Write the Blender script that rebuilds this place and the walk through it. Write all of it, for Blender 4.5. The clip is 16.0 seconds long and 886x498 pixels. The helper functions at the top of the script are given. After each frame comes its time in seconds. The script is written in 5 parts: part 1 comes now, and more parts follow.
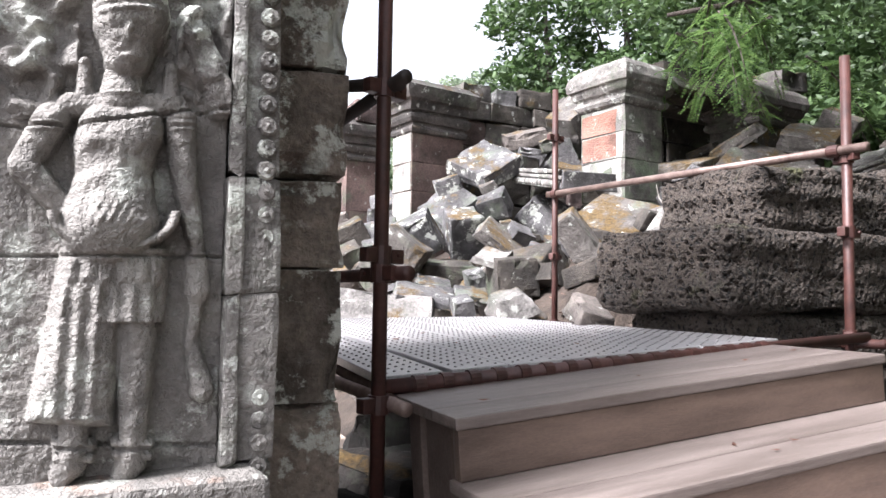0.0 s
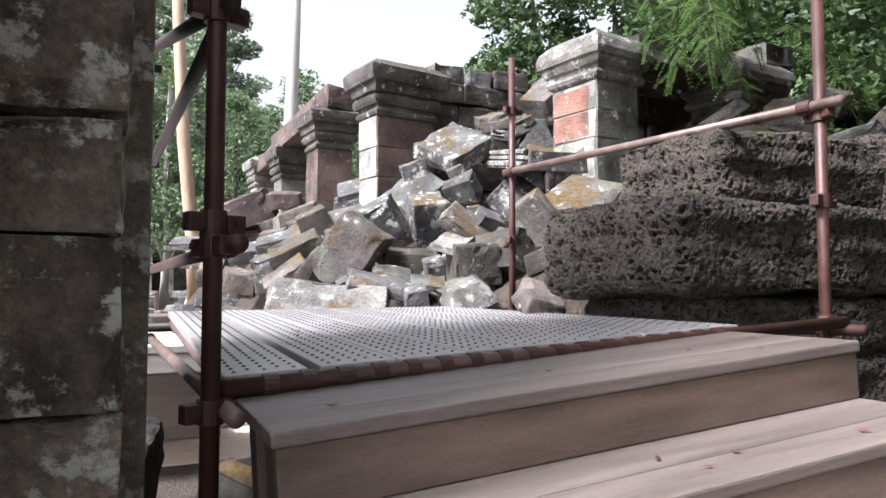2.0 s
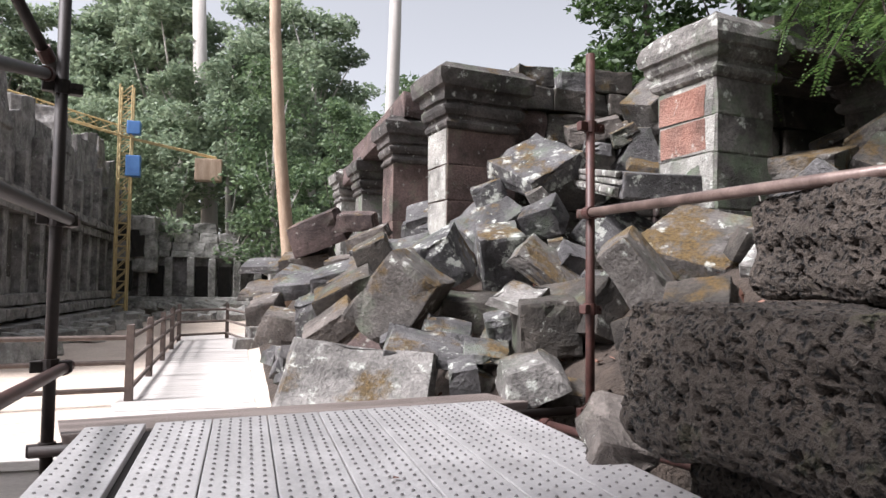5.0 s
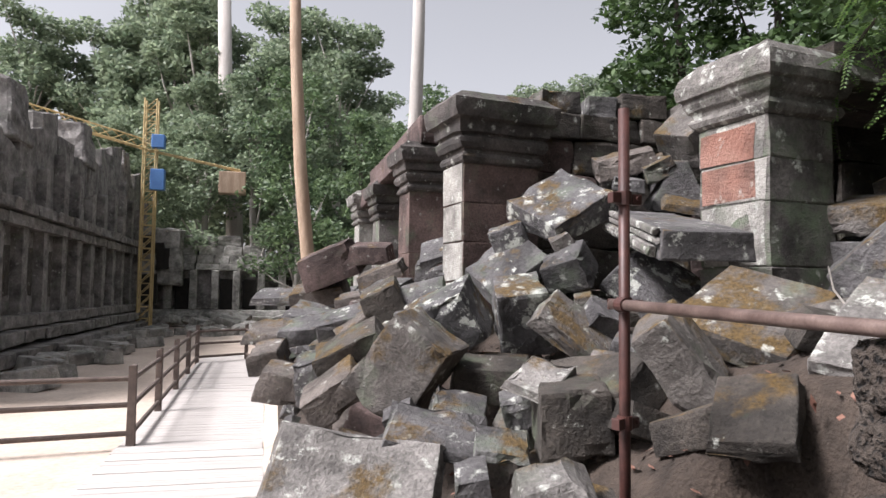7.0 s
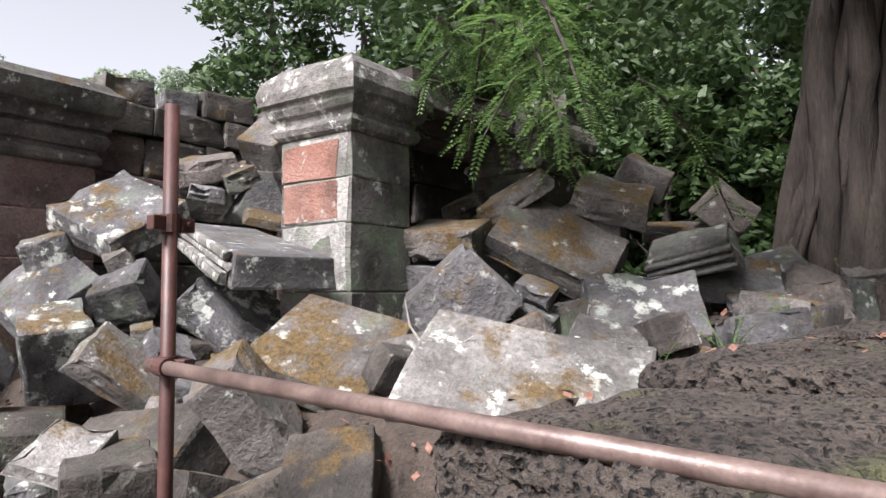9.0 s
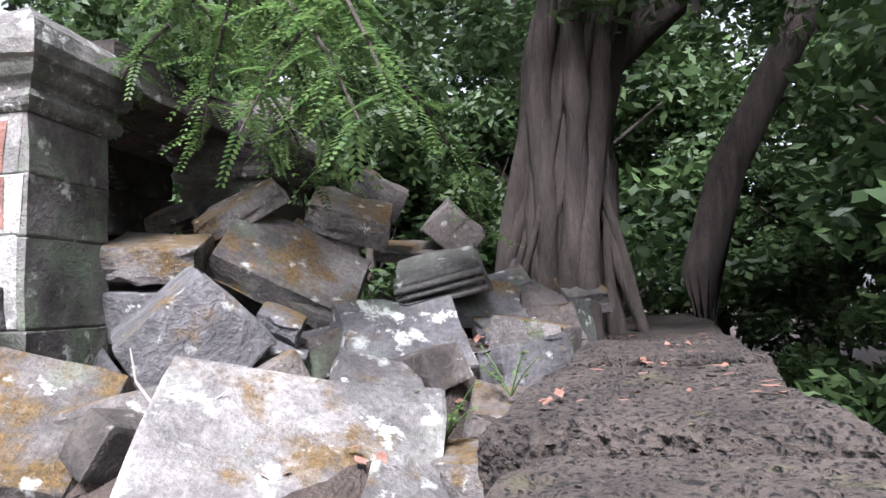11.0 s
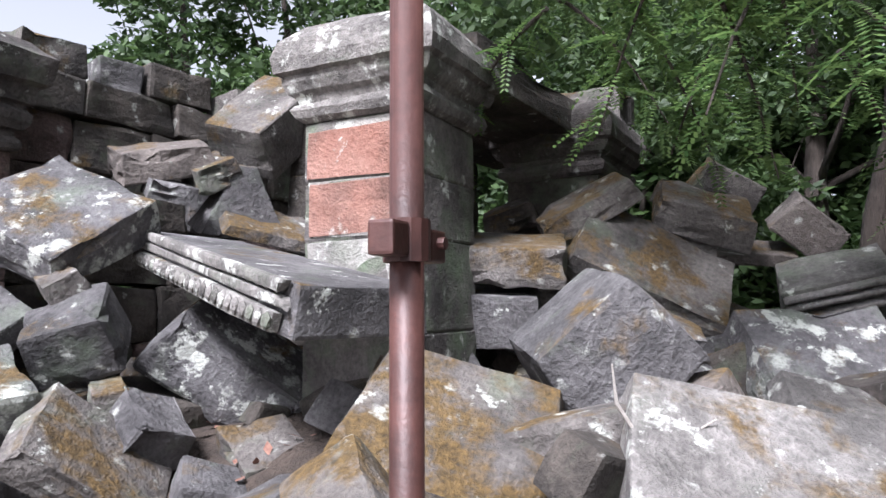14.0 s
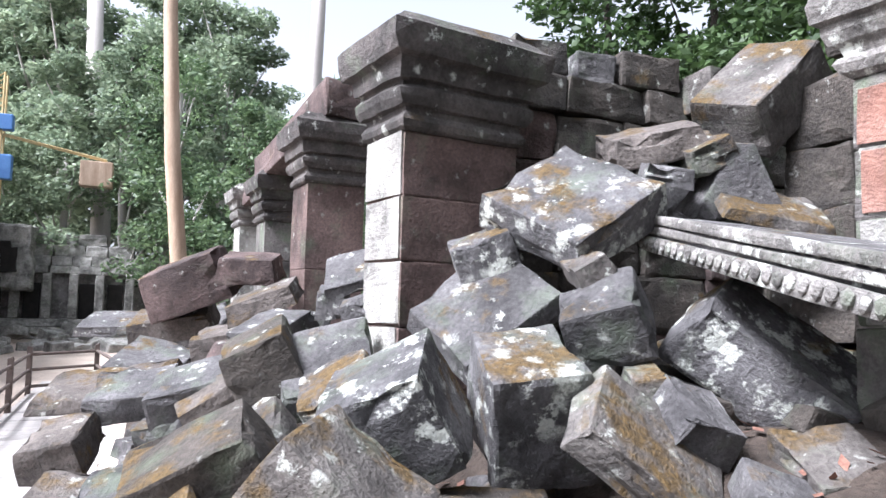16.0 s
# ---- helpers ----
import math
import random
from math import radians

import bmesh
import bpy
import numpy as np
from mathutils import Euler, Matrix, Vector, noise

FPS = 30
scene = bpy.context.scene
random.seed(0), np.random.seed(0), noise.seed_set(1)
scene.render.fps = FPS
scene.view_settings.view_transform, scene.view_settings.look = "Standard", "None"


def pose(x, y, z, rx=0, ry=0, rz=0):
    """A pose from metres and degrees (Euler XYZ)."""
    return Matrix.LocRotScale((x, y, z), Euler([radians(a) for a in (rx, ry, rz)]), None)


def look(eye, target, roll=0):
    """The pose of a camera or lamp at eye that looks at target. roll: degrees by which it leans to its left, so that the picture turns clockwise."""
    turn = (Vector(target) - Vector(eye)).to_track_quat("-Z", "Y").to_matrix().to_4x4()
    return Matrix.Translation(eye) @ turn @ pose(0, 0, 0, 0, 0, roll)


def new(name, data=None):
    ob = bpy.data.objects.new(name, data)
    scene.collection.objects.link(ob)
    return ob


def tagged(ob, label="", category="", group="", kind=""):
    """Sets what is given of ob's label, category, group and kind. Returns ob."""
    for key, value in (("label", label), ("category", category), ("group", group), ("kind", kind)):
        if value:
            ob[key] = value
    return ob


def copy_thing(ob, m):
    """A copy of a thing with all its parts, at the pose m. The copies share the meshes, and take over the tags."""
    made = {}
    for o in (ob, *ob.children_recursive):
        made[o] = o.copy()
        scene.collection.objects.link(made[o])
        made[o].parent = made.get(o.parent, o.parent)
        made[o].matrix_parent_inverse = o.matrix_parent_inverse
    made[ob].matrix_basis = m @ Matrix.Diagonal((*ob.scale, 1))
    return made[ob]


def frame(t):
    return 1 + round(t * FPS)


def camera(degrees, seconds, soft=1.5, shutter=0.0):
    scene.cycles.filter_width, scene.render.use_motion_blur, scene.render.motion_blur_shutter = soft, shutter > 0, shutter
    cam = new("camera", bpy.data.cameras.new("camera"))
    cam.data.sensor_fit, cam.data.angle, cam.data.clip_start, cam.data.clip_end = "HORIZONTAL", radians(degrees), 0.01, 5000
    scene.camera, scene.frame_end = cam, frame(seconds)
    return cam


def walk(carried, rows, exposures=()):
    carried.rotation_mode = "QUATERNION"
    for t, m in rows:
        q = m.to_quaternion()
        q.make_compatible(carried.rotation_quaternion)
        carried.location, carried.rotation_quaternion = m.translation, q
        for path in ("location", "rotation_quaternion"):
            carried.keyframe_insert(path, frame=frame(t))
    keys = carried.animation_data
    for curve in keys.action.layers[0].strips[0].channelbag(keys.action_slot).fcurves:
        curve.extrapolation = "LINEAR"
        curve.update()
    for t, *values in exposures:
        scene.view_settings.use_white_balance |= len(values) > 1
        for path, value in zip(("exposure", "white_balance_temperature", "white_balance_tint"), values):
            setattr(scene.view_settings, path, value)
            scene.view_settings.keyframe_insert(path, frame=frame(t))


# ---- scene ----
cam = camera(64.7, 16.0)
PATH = [
    (0, (-0.813, -4.62, 0.195), (0.022, -2.806, 0.316), 0.8),
    (0.5, (-0.765, -4.64, 0.204), (0.067, -2.825, 0.323), 0.5),
    (1, (-0.672, -4.593, 0.181), (0.159, -2.778, 0.298), 0.5),
    (1.5, (-0.502, -4.458, 0.164), (0.331, -2.643, 0.274), 0.3),
    (2, (-0.262, -4.338, 0.148), (0.577, -2.526, 0.254), 0.1),
    (2.5, (-0.017, -4.198, 0.185), (0.833, -2.391, 0.286), 0.1),
    (3, (0.158, -4.011, 0.195), (1.013, -2.206, 0.295), 0.1),
    (3.5, (0.333, -3.765, 0.299), (1.13, -1.933, 0.399), 0.1),
    (4, (0.482, -3.571, 0.401), (1.211, -1.711, 0.504), 0.2),
    (4.5, (0.565, -3.421, 0.529), (1.149, -1.511, 0.633), 0.5),
    (5, (0.625, -3.215, 0.596), (1.165, -1.292, 0.705), 0.7),
    (5.2, (0.602, -3.119, 0.636), (1.099, -1.185, 0.749), 0.5),
    (7.3, (0.985, -2.558, 1.07), (1.449, -0.616, 1.194), 0.7),
    (7.5, (1.04, -2.497, 1.077), (1.637, -0.593, 1.206), 0.8),
    (8, (1.164, -2.336, 1.124), (2.117, -0.582, 1.253), 0.3),
    (8.5, (1.275, -2.182, 1.199), (2.53, -0.63, 1.325), 0.2),
    (9, (1.363, -2.104, 1.219), (2.792, -0.712, 1.353), -0.4),
    (9.5, (1.509, -1.97, 1.22), (3.137, -0.818, 1.364), -1.0),
    (10, (1.621, -1.791, 1.254), (3.397, -0.884, 1.405), -1.7),
    (12.5, (1.667, -0.922, 1.366), (3.59, -0.39, 1.508), -1.4),
    (13, (1.604, -0.737, 1.364), (3.486, -0.077, 1.516), -1.1),
    (13.5, (1.615, -0.563, 1.364), (3.391, 0.344, 1.523), -0.8),
    (14, (1.616, -0.453, 1.372), (3.241, 0.701, 1.538), -0.3),
    (14.5, (1.606, -0.352, 1.349), (3.069, 1.002, 1.515), 0.3),
    (15, (1.543, -0.198, 1.336), (2.878, 1.282, 1.496), 0.5),
    (15.5, (1.429, -0.01, 1.32), (2.582, 1.616, 1.483), 0.8),
    (16, (1.361, 0.109, 1.32), (2.115, 1.956, 1.465), 1.5),
]
walk(cam, [(t, look(eye, target, roll)) for t, eye, target, roll in PATH], [(0, 2.0, 6150, 14), (2.5, 1.55, 6100, 14), (5, 1.05, 6250, 14), (7.4, 0.85, 6350, 15), (8.5, 1.1, 6350, 15), (10, 1.6, 6050, 16), (12.5, 1.85, 5750, 19), (14, 1.35, 5900, 16), (15, 1.3, 5850, 15), (16, 1.65, 5800, 14)])

# ---- light ----
world = bpy.data.worlds.new("world")
scene.world = world
world.use_nodes = True
wn = world.node_tree
sky = wn.nodes.new("ShaderNodeTexSky")
sky.sky_type = "NISHITA"
sky.sun_disc = False
sky.sun_elevation = radians(50)
sky.sun_rotation = radians(264)
sky.dust_density = 3.0
sky.air_density = 0.9
sky.ozone_density = 1.0
wn.nodes["Background"].inputs[1].default_value = 0.11
pale = wn.nodes.new("ShaderNodeHueSaturation")  # hazy overcast sky
pale.inputs["Saturation"].default_value = 0.15
wn.links.new(sky.outputs[0], pale.inputs["Color"])
wn.links.new(pale.outputs[0], wn.nodes["Background"].inputs[0])
sun = new("sun", bpy.data.lights.new("sun", "SUN"))
sun.data.energy = 4.0
sun.data.angle = radians(16)
sun.data.color = (1.0, 0.98, 0.96)
sun.matrix_world = look((0, 0, 30), (math.cos(radians(50)) * 30, math.cos(radians(50)) * 5, 30 - math.sin(radians(50)) * 30))


# ---- materials ----
def base_mat(name, rough=0.85, metal=0.0):
    m = bpy.data.materials.new(name)
    m.use_nodes = True
    b = m.node_tree.nodes["Principled BSDF"]
    b.inputs["Roughness"].default_value = rough
    b.inputs["Metallic"].default_value = metal
    return m, m.node_tree, b


def add_noise(nt, scale, detail=5.0, rough=0.6, coord="Object", offset=True):
    tc = nt.nodes.new("ShaderNodeTexCoord")
    n = nt.nodes.new("ShaderNodeTexNoise")
    n.inputs["Scale"].default_value = scale
    n.inputs["Detail"].default_value = detail
    n.inputs["Roughness"].default_value = rough
    if offset:
        oi = nt.nodes.new("ShaderNodeObjectInfo")
        mul = nt.nodes.new("ShaderNodeMath")
        mul.operation = "MULTIPLY"
        mul.inputs[1].default_value = 37.0
        nt.links.new(oi.outputs["Random"], mul.inputs[0])
        ad = nt.nodes.new("ShaderNodeVectorMath")
        nt.links.new(tc.outputs[coord], ad.inputs[0])
        nt.links.new(mul.outputs[0], ad.inputs[1])
        nt.links.new(ad.outputs[0], n.inputs["Vector"])
    else:
        nt.links.new(tc.outputs[coord], n.inputs["Vector"])
    return n


def ramp(nt, src, stops):
    r = nt.nodes.new("ShaderNodeValToRGB")
    while len(r.color_ramp.elements) < len(stops):
        r.color_ramp.elements.new(0.5)
    for e, (p, c) in zip(r.color_ramp.elements, stops):
        e.position = p
        e.color = (*c, 1) if isinstance(c, tuple) else (c, c, c, 1)
    nt.links.new(src, r.inputs[0])
    return r.outputs[0]


def mix(nt, fac, a, b, mode="MIX"):
    m = nt.nodes.new("ShaderNodeMix")
    m.data_type = "RGBA"
    m.blend_type = mode
    if isinstance(fac, float):
        m.inputs[0].default_value = fac
    else:
        nt.links.new(fac, m.inputs[0])
    for i, v in ((6, a), (7, b)):
        if isinstance(v, tuple):
            m.inputs[i].default_value = (*v, 1)
        else:
            nt.links.new(v, m.inputs[i])
    return m.outputs[2]


def bump(nt, b, height, strength, dist=0.02):
    n = nt.nodes.new("ShaderNodeBump")
    n.inputs["Strength"].default_value = strength
    n.inputs["Distance"].default_value = dist
    nt.links.new(height, n.inputs["Height"])
    nt.links.new(n.outputs[0], b.inputs["Normal"])


def stone_mat(name, dark, light, lichen=0.3, moss=0.3, moss_col=(0.125, 0.075, 0.02), lichen_col=(0.52, 0.53, 0.48), green=0.25, coord="Object", grainy=0.8):
    m, nt, b = base_mat(name, 0.9)
    dark = tuple(c * 0.6 for c in dark)
    light = tuple(c * 0.85 for c in light)
    n1 = add_noise(nt, 2.2, 8, 0.7, coord)
    n2 = add_noise(nt, 38, 4, 0.7, coord)
    col = ramp(nt, n1.outputs[0], [(0.3, dark), (0.7, light)])
    grain = ramp(nt, n2.outputs[0], [(0.3, 0.4), (0.65, 1.0)])
    col = mix(nt, grainy, col, grain, "MULTIPLY")
    # black biofilm stains and pale crusts
    nb = add_noise(nt, 1.7, 8, 0.7, coord)
    col = mix(nt, 1.0, col, ramp(nt, nb.outputs[0], [(0.38, 0.4), (0.56, 1.0)]), "MULTIPLY")
    nc = add_noise(nt, 5.5, 9, 0.72, coord)
    cf = ramp(nt, nc.outputs[0], [(0.68 - 0.21 * lichen, 0.0), (0.73 - 0.21 * lichen, 0.9)])
    col = mix(nt, cf, col, lichen_col)
    ng = add_noise(nt, 3.1, 5, 0.6, coord)
    gf = ramp(nt, ng.outputs[0], [(0.62 - 0.3 * green, 0.0), (0.8 - 0.2 * green, green * 2)])
    col = mix(nt, gf, col, (0.13, 0.17, 0.105))
    # ochre moss, mostly where rain lies
    nm = add_noise(nt, 2.6, 6, 0.6, coord)
    geo = nt.nodes.new("ShaderNodeNewGeometry")
    sep = nt.nodes.new("ShaderNodeSeparateXYZ")
    nt.links.new(geo.outputs["Normal"], sep.inputs[0])
    up = nt.nodes.new("ShaderNodeMath")
    up.operation = "MULTIPLY_ADD"
    up.inputs[1].default_value = 0.12
    nt.links.new(sep.outputs[2], up.inputs[0])
    nt.links.new(nm.outputs[0], up.inputs[2])
    mf = ramp(nt, up.outputs[0], [(0.72 - 0.3 * moss, 0.0), (0.8 - 0.28 * moss, 0.92)])
    nq = add_noise(nt, 9, 5, 0.7, coord)
    mf = mix(nt, 1.0, mf, ramp(nt, nq.outputs[0], [(0.36, 0.1), (0.5, 1.0)]), "MULTIPLY")
    mg = ramp(nt, n2.outputs[0], [(0.3, 0.3), (0.7, 1.2)])
    mossy = mix(nt, 1.0, moss_col, mg, "MULTIPLY")
    col = mix(nt, mf, col, mossy)
    # round lichen
    vo = nt.nodes.new("ShaderNodeTexVoronoi")
    vo.inputs["Scale"].default_value = 7
    tc = nt.nodes.new("ShaderNodeTexCoord")
    wob = add_noise(nt, 14, 3, 0.6, coord, False)
    av = nt.nodes.new("ShaderNodeVectorMath")
    av.operation = "MULTIPLY_ADD"
    av.inputs[1].default_value = (0.08, 0.08, 0.08)
    nt.links.new(wob.outputs["Color"], av.inputs[0])
    nt.links.new(tc.outputs[coord], av.inputs[2])
    nt.links.new(av.outputs[0], vo.inputs["Vector"])
    nl = add_noise(nt, 4.5, 7, 0.75, coord)
    su = nt.nodes.new("ShaderNodeMath")
    su.operation = "SUBTRACT"
    nt.links.new(nl.outputs[0], su.inputs[0])
    nt.links.new(vo.outputs["Distance"], su.inputs[1])
    sc = nt.nodes.new("ShaderNodeMath")
    sc.operation = "MULTIPLY"
    sc.inputs[1].default_value = 0.55
    nt.links.new(vo.outputs["Distance"], sc.inputs[0])
    nt.links.new(sc.outputs[0], su.inputs[1])
    lf = ramp(nt, su.outputs[0], [(0.47 - 0.2 * lichen, 0.0), (0.6 - 0.2 * lichen, 0.8)])
    lb = add_noise(nt, 55, 3, 0.7, coord)
    lf = mix(nt, 1.0, lf, ramp(nt, lb.outputs[0], [(0.3, 0.35), (0.55, 1.0)]), "MULTIPLY")
    col = mix(nt, lf, col, lichen_col)
    nt.links.new(col, b.inputs["Base Color"])
    hb = nt.nodes.new("ShaderNodeMath")
    hb.inputs[1].default_value = 0
    nt.links.new(n2.outputs[0], hb.inputs[0])
    nt.links.new(n1.outputs[0], hb.inputs[1])
    bump(nt, b, hb.outputs[0], 0.85, 0.025)
    return m


STONE = {
    "grey": stone_mat("sandstone_grey", (0.095, 0.088, 0.09), (0.26, 0.245, 0.245), 0.32, 0.25),
    "lichen": stone_mat("sandstone_lichen", (0.10, 0.092, 0.095), (0.25, 0.238, 0.24), 0.62, 0.38),
    "moss": stone_mat("sandstone_moss", (0.115, 0.097, 0.085), (0.29, 0.262, 0.242), 0.3, 0.6),
    "white": stone_mat("sandstone_pale", (0.22, 0.2, 0.185), (0.44, 0.41, 0.385), 0.45, 0.3, green=0.1),
    "brown": stone_mat("sandstone_brown", (0.125, 0.1, 0.085), (0.28, 0.24, 0.215), 0.2, 0.35, green=0.1),
    "red": stone_mat("sandstone_red", (0.13, 0.085, 0.078), (0.25, 0.175, 0.16), 0.22, 0.2, green=0.1),
    "dark": stone_mat("sandstone_dark", (0.05, 0.043, 0.036), (0.15, 0.125, 0.105), 0.2, 0.35),
    "carved": stone_mat("sandstone_carved", (0.15, 0.135, 0.125), (0.32, 0.3, 0.28), 0.35, 0.2),
}
# near-black boulder stone: the shade under the deck is in its colour
SHADED_BOULDER = stone_mat("shaded_boulder", (0.025, 0.021, 0.018), (0.07, 0.058, 0.05), 0.1, 0.0, green=0.2)
PILLAR = stone_mat("pillar_sandstone", (0.14, 0.125, 0.115), (0.33, 0.3, 0.28), 0.3, 0.12, green=0.5)
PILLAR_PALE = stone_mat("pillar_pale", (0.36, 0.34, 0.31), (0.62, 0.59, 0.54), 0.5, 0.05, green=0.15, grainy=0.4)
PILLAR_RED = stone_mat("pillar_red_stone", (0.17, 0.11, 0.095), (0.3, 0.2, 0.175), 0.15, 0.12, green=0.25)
RED_PATCH = stone_mat("red_ochre_panel", (0.36, 0.155, 0.108), (0.42, 0.25, 0.2), 0.3, 0.02, green=0.03, grainy=0.12)
CAPITAL = stone_mat("capital_sandstone", (0.085, 0.075, 0.07), (0.22, 0.19, 0.175), 0.25, 0.2)
CAPITAL_PALE = stone_mat("capital_pale", (0.2, 0.18, 0.165), (0.42, 0.39, 0.36), 0.5, 0.1)
RELIEF = stone_mat("relief_sandstone", (0.2, 0.18, 0.165), (0.46, 0.43, 0.395), 0.55, 0.06, (0.24, 0.12, 0.07), green=0.1, grainy=0.45)
RELIEF_DARK = stone_mat("pilaster_sandstone", (0.24, 0.19, 0.155), (0.46, 0.38, 0.315), 0.72, 0.1, green=0.2)
BORDER = stone_mat("border_sandstone", (0.24, 0.22, 0.2), (0.45, 0.42, 0.39), 0.62, 0.06)
# temple and gallery stone brightened: haze over the court is painted in
FARSTONE_HAZED = stone_mat("hazed_temple_stone", (0.42, 0.4, 0.37), (0.68, 0.655, 0.61), 0.3, 0.1)
WALLSTONE_HAZED = stone_mat("hazed_gallery_stone", (0.3, 0.275, 0.26), (0.52, 0.485, 0.46), 0.3, 0.08)


def laterite_mat():
    m, nt, b = base_mat("laterite", 0.95)
    tc = nt.nodes.new("ShaderNodeTexCoord")
    vo = nt.nodes.new("ShaderNodeTexVoronoi")
    vo.feature = "SMOOTH_F1"
    vo.inputs["Scale"].default_value = 48
    wob = add_noise(nt, 12, 4, 0.6, "Object", False)
    av = nt.nodes.new("ShaderNodeVectorMath")
    av.operation = "MULTIPLY_ADD"
    av.inputs[1].default_value = (0.09, 0.09, 0.09)
    nt.links.new(wob.outputs["Color"], av.inputs[0])
    nt.links.new(tc.outputs["Object"], av.inputs[2])
    nt.links.new(av.outputs[0], vo.inputs["Vector"])
    n1 = add_noise(nt, 2.5, 6, 0.65)
    n2 = add_noise(nt, 60, 4, 0.7)
    # laterite brown, lowered further to stand for the shade of the trees
    col = ramp(nt, n1.outputs[0], [(0.3, (0.022, 0.016, 0.012)), (0.7, (0.095, 0.074, 0.06))])
    col = mix(nt, ramp(nt, n2.outputs[0], [(0.52, 0.0), (0.78, 0.5)]), col, (0.16, 0.14, 0.12))
    # pit hollows multiplied darker: their inner shade is painted, besides the bump
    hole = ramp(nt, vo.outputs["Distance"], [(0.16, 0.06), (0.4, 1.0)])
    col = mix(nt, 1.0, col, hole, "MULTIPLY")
    nm = add_noise(nt, 3.0, 4, 0.6)
    col = mix(nt, ramp(nt, nm.outputs[0], [(0.62, 0.0), (0.74, 0.5)]), col, (0.11, 0.12, 0.04))
    nt.links.new(col, b.inputs["Base Color"])
    ad = nt.nodes.new("ShaderNodeMath")
    nt.links.new(hole, ad.inputs[0])
    nt.links.new(n2.outputs[0], ad.inputs[1])
    bump(nt, b, ad.outputs[0], 1.0, 0.028)
    return m


def simple_mat(name, c1, c2, scale=8, rough=0.7, metal=0.0, bstr=0.3, stretch=None, bdist=0.01, fine=90):
    m, nt, b = base_mat(name, rough, metal)
    n1 = add_noise(nt, scale, 6, 0.65)
    n2 = add_noise(nt, fine, 3, 0.6)
    if stretch:
        for n in (n1, n2):
            src = n.inputs["Vector"].links[0].from_socket
            mp = nt.nodes.new("ShaderNodeMapping")
            mp.inputs["Scale"].default_value = stretch
            nt.links.new(src, mp.inputs[0])
            nt.links.new(mp.outputs[0], n.inputs["Vector"])
    col = ramp(nt, n1.outputs[0], [(0.3, c1), (0.7, c2)])
    col = mix(nt, 0.7, col, ramp(nt, n2.outputs[0], [(0.3, 0.65), (0.7, 1.0)]), "MULTIPLY")
    nt.links.new(col, b.inputs["Base Color"])
    bump(nt, b, n2.outputs[0], bstr, bdist)
    return m


LATERITE = laterite_mat()
TUBE = simple_mat("painted_rusty_tube", (0.032, 0.014, 0.012), (0.105, 0.042, 0.034), 7, 0.5, 0.1, 0.25, bdist=0.004)
TUBE_PALE = simple_mat("worn_tube", (0.09, 0.055, 0.047), (0.25, 0.18, 0.155), 9, 0.42, 0.25, 0.25, bdist=0.004)
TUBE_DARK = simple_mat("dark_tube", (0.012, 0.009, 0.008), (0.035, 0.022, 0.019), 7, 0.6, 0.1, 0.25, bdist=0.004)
STEEL = simple_mat("galvanised_plank", (0.36, 0.345, 0.345), (0.54, 0.52, 0.52), 3, 0.36, 0.3, 0.2, bdist=0.003)
DIMPLE = simple_mat("plank_dimple", (0.13, 0.12, 0.12), (0.2, 0.185, 0.185), 20, 0.6, 0.2, 0.1)
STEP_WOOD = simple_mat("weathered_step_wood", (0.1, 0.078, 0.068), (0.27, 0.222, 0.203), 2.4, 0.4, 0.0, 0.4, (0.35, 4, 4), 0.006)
# risers are darker and browner than the treads
RISER_WOOD = simple_mat("dark_brown_riser_wood", (0.055, 0.036, 0.028), (0.21, 0.145, 0.115), 2.2, 0.5, 0.0, 0.4, (0.6, 3, 3), 0.006)
BOARD = simple_mat("boardwalk_plank_wood", (0.42, 0.385, 0.36), (0.6, 0.56, 0.53), 4, 0.8, 0.0, 0.4, (0.35, 4, 4), 0.006)
FENCE = simple_mat("fence_wood", (0.07, 0.05, 0.045), (0.16, 0.12, 0.1), 6, 0.8, 0.0, 0.4, None, 0.006)
# earth colour halved so that gaps between stones read as shade
EARTH = simple_mat("earth", (0.022, 0.016, 0.012), (0.085, 0.062, 0.048), 4, 0.95, 0.0, 1.0, None, 0.03, 40)
SAND = simple_mat("pale_sand", (0.48, 0.385, 0.315), (0.66, 0.56, 0.475), 0.8, 0.95, 0.0, 0.6, None, 0.02, 12)
# bark darkened: the canopy's shade on the fig is in this colour
BARK = simple_mat("fig_bark", (0.022, 0.017, 0.014), (0.1, 0.078, 0.064), 3, 0.9, 0.0, 0.9, (3, 3, 0.5), 0.03, 24)
BARK_PALE = simple_mat("pale_bark", (0.36, 0.24, 0.16), (0.6, 0.45, 0.33), 2, 0.8, 0.0, 0.4, (2, 2, 0.3), 0.02, 30)
BARK_WHITE = simple_mat("white_bark", (0.42, 0.38, 0.35), (0.62, 0.58, 0.54), 1, 0.8, 0.0, 0.4, (2, 2, 0.3), 0.02, 30)
CRANE = simple_mat("crane_yellow_paint", (0.5, 0.36, 0.16), (0.65, 0.5, 0.25), 2, 0.6)
BLUE = simple_mat("blue_sheet", (0.08, 0.2, 0.5), (0.13, 0.3, 0.62), 2, 0.5)
SIGN = simple_mat("sign_board", (0.5, 0.43, 0.33), (0.62, 0.54, 0.42), 5, 0.7)
SIGN_INK = simple_mat("sign_ink", (0.09, 0.06, 0.045), (0.14, 0.1, 0.08), 5, 0.7)
# black for solid blocks that stand in for shaded openings
OPENING_SHADE = simple_mat("painted_opening_shade", (0.012, 0.011, 0.01), (0.03, 0.026, 0.023), 3, 0.95)
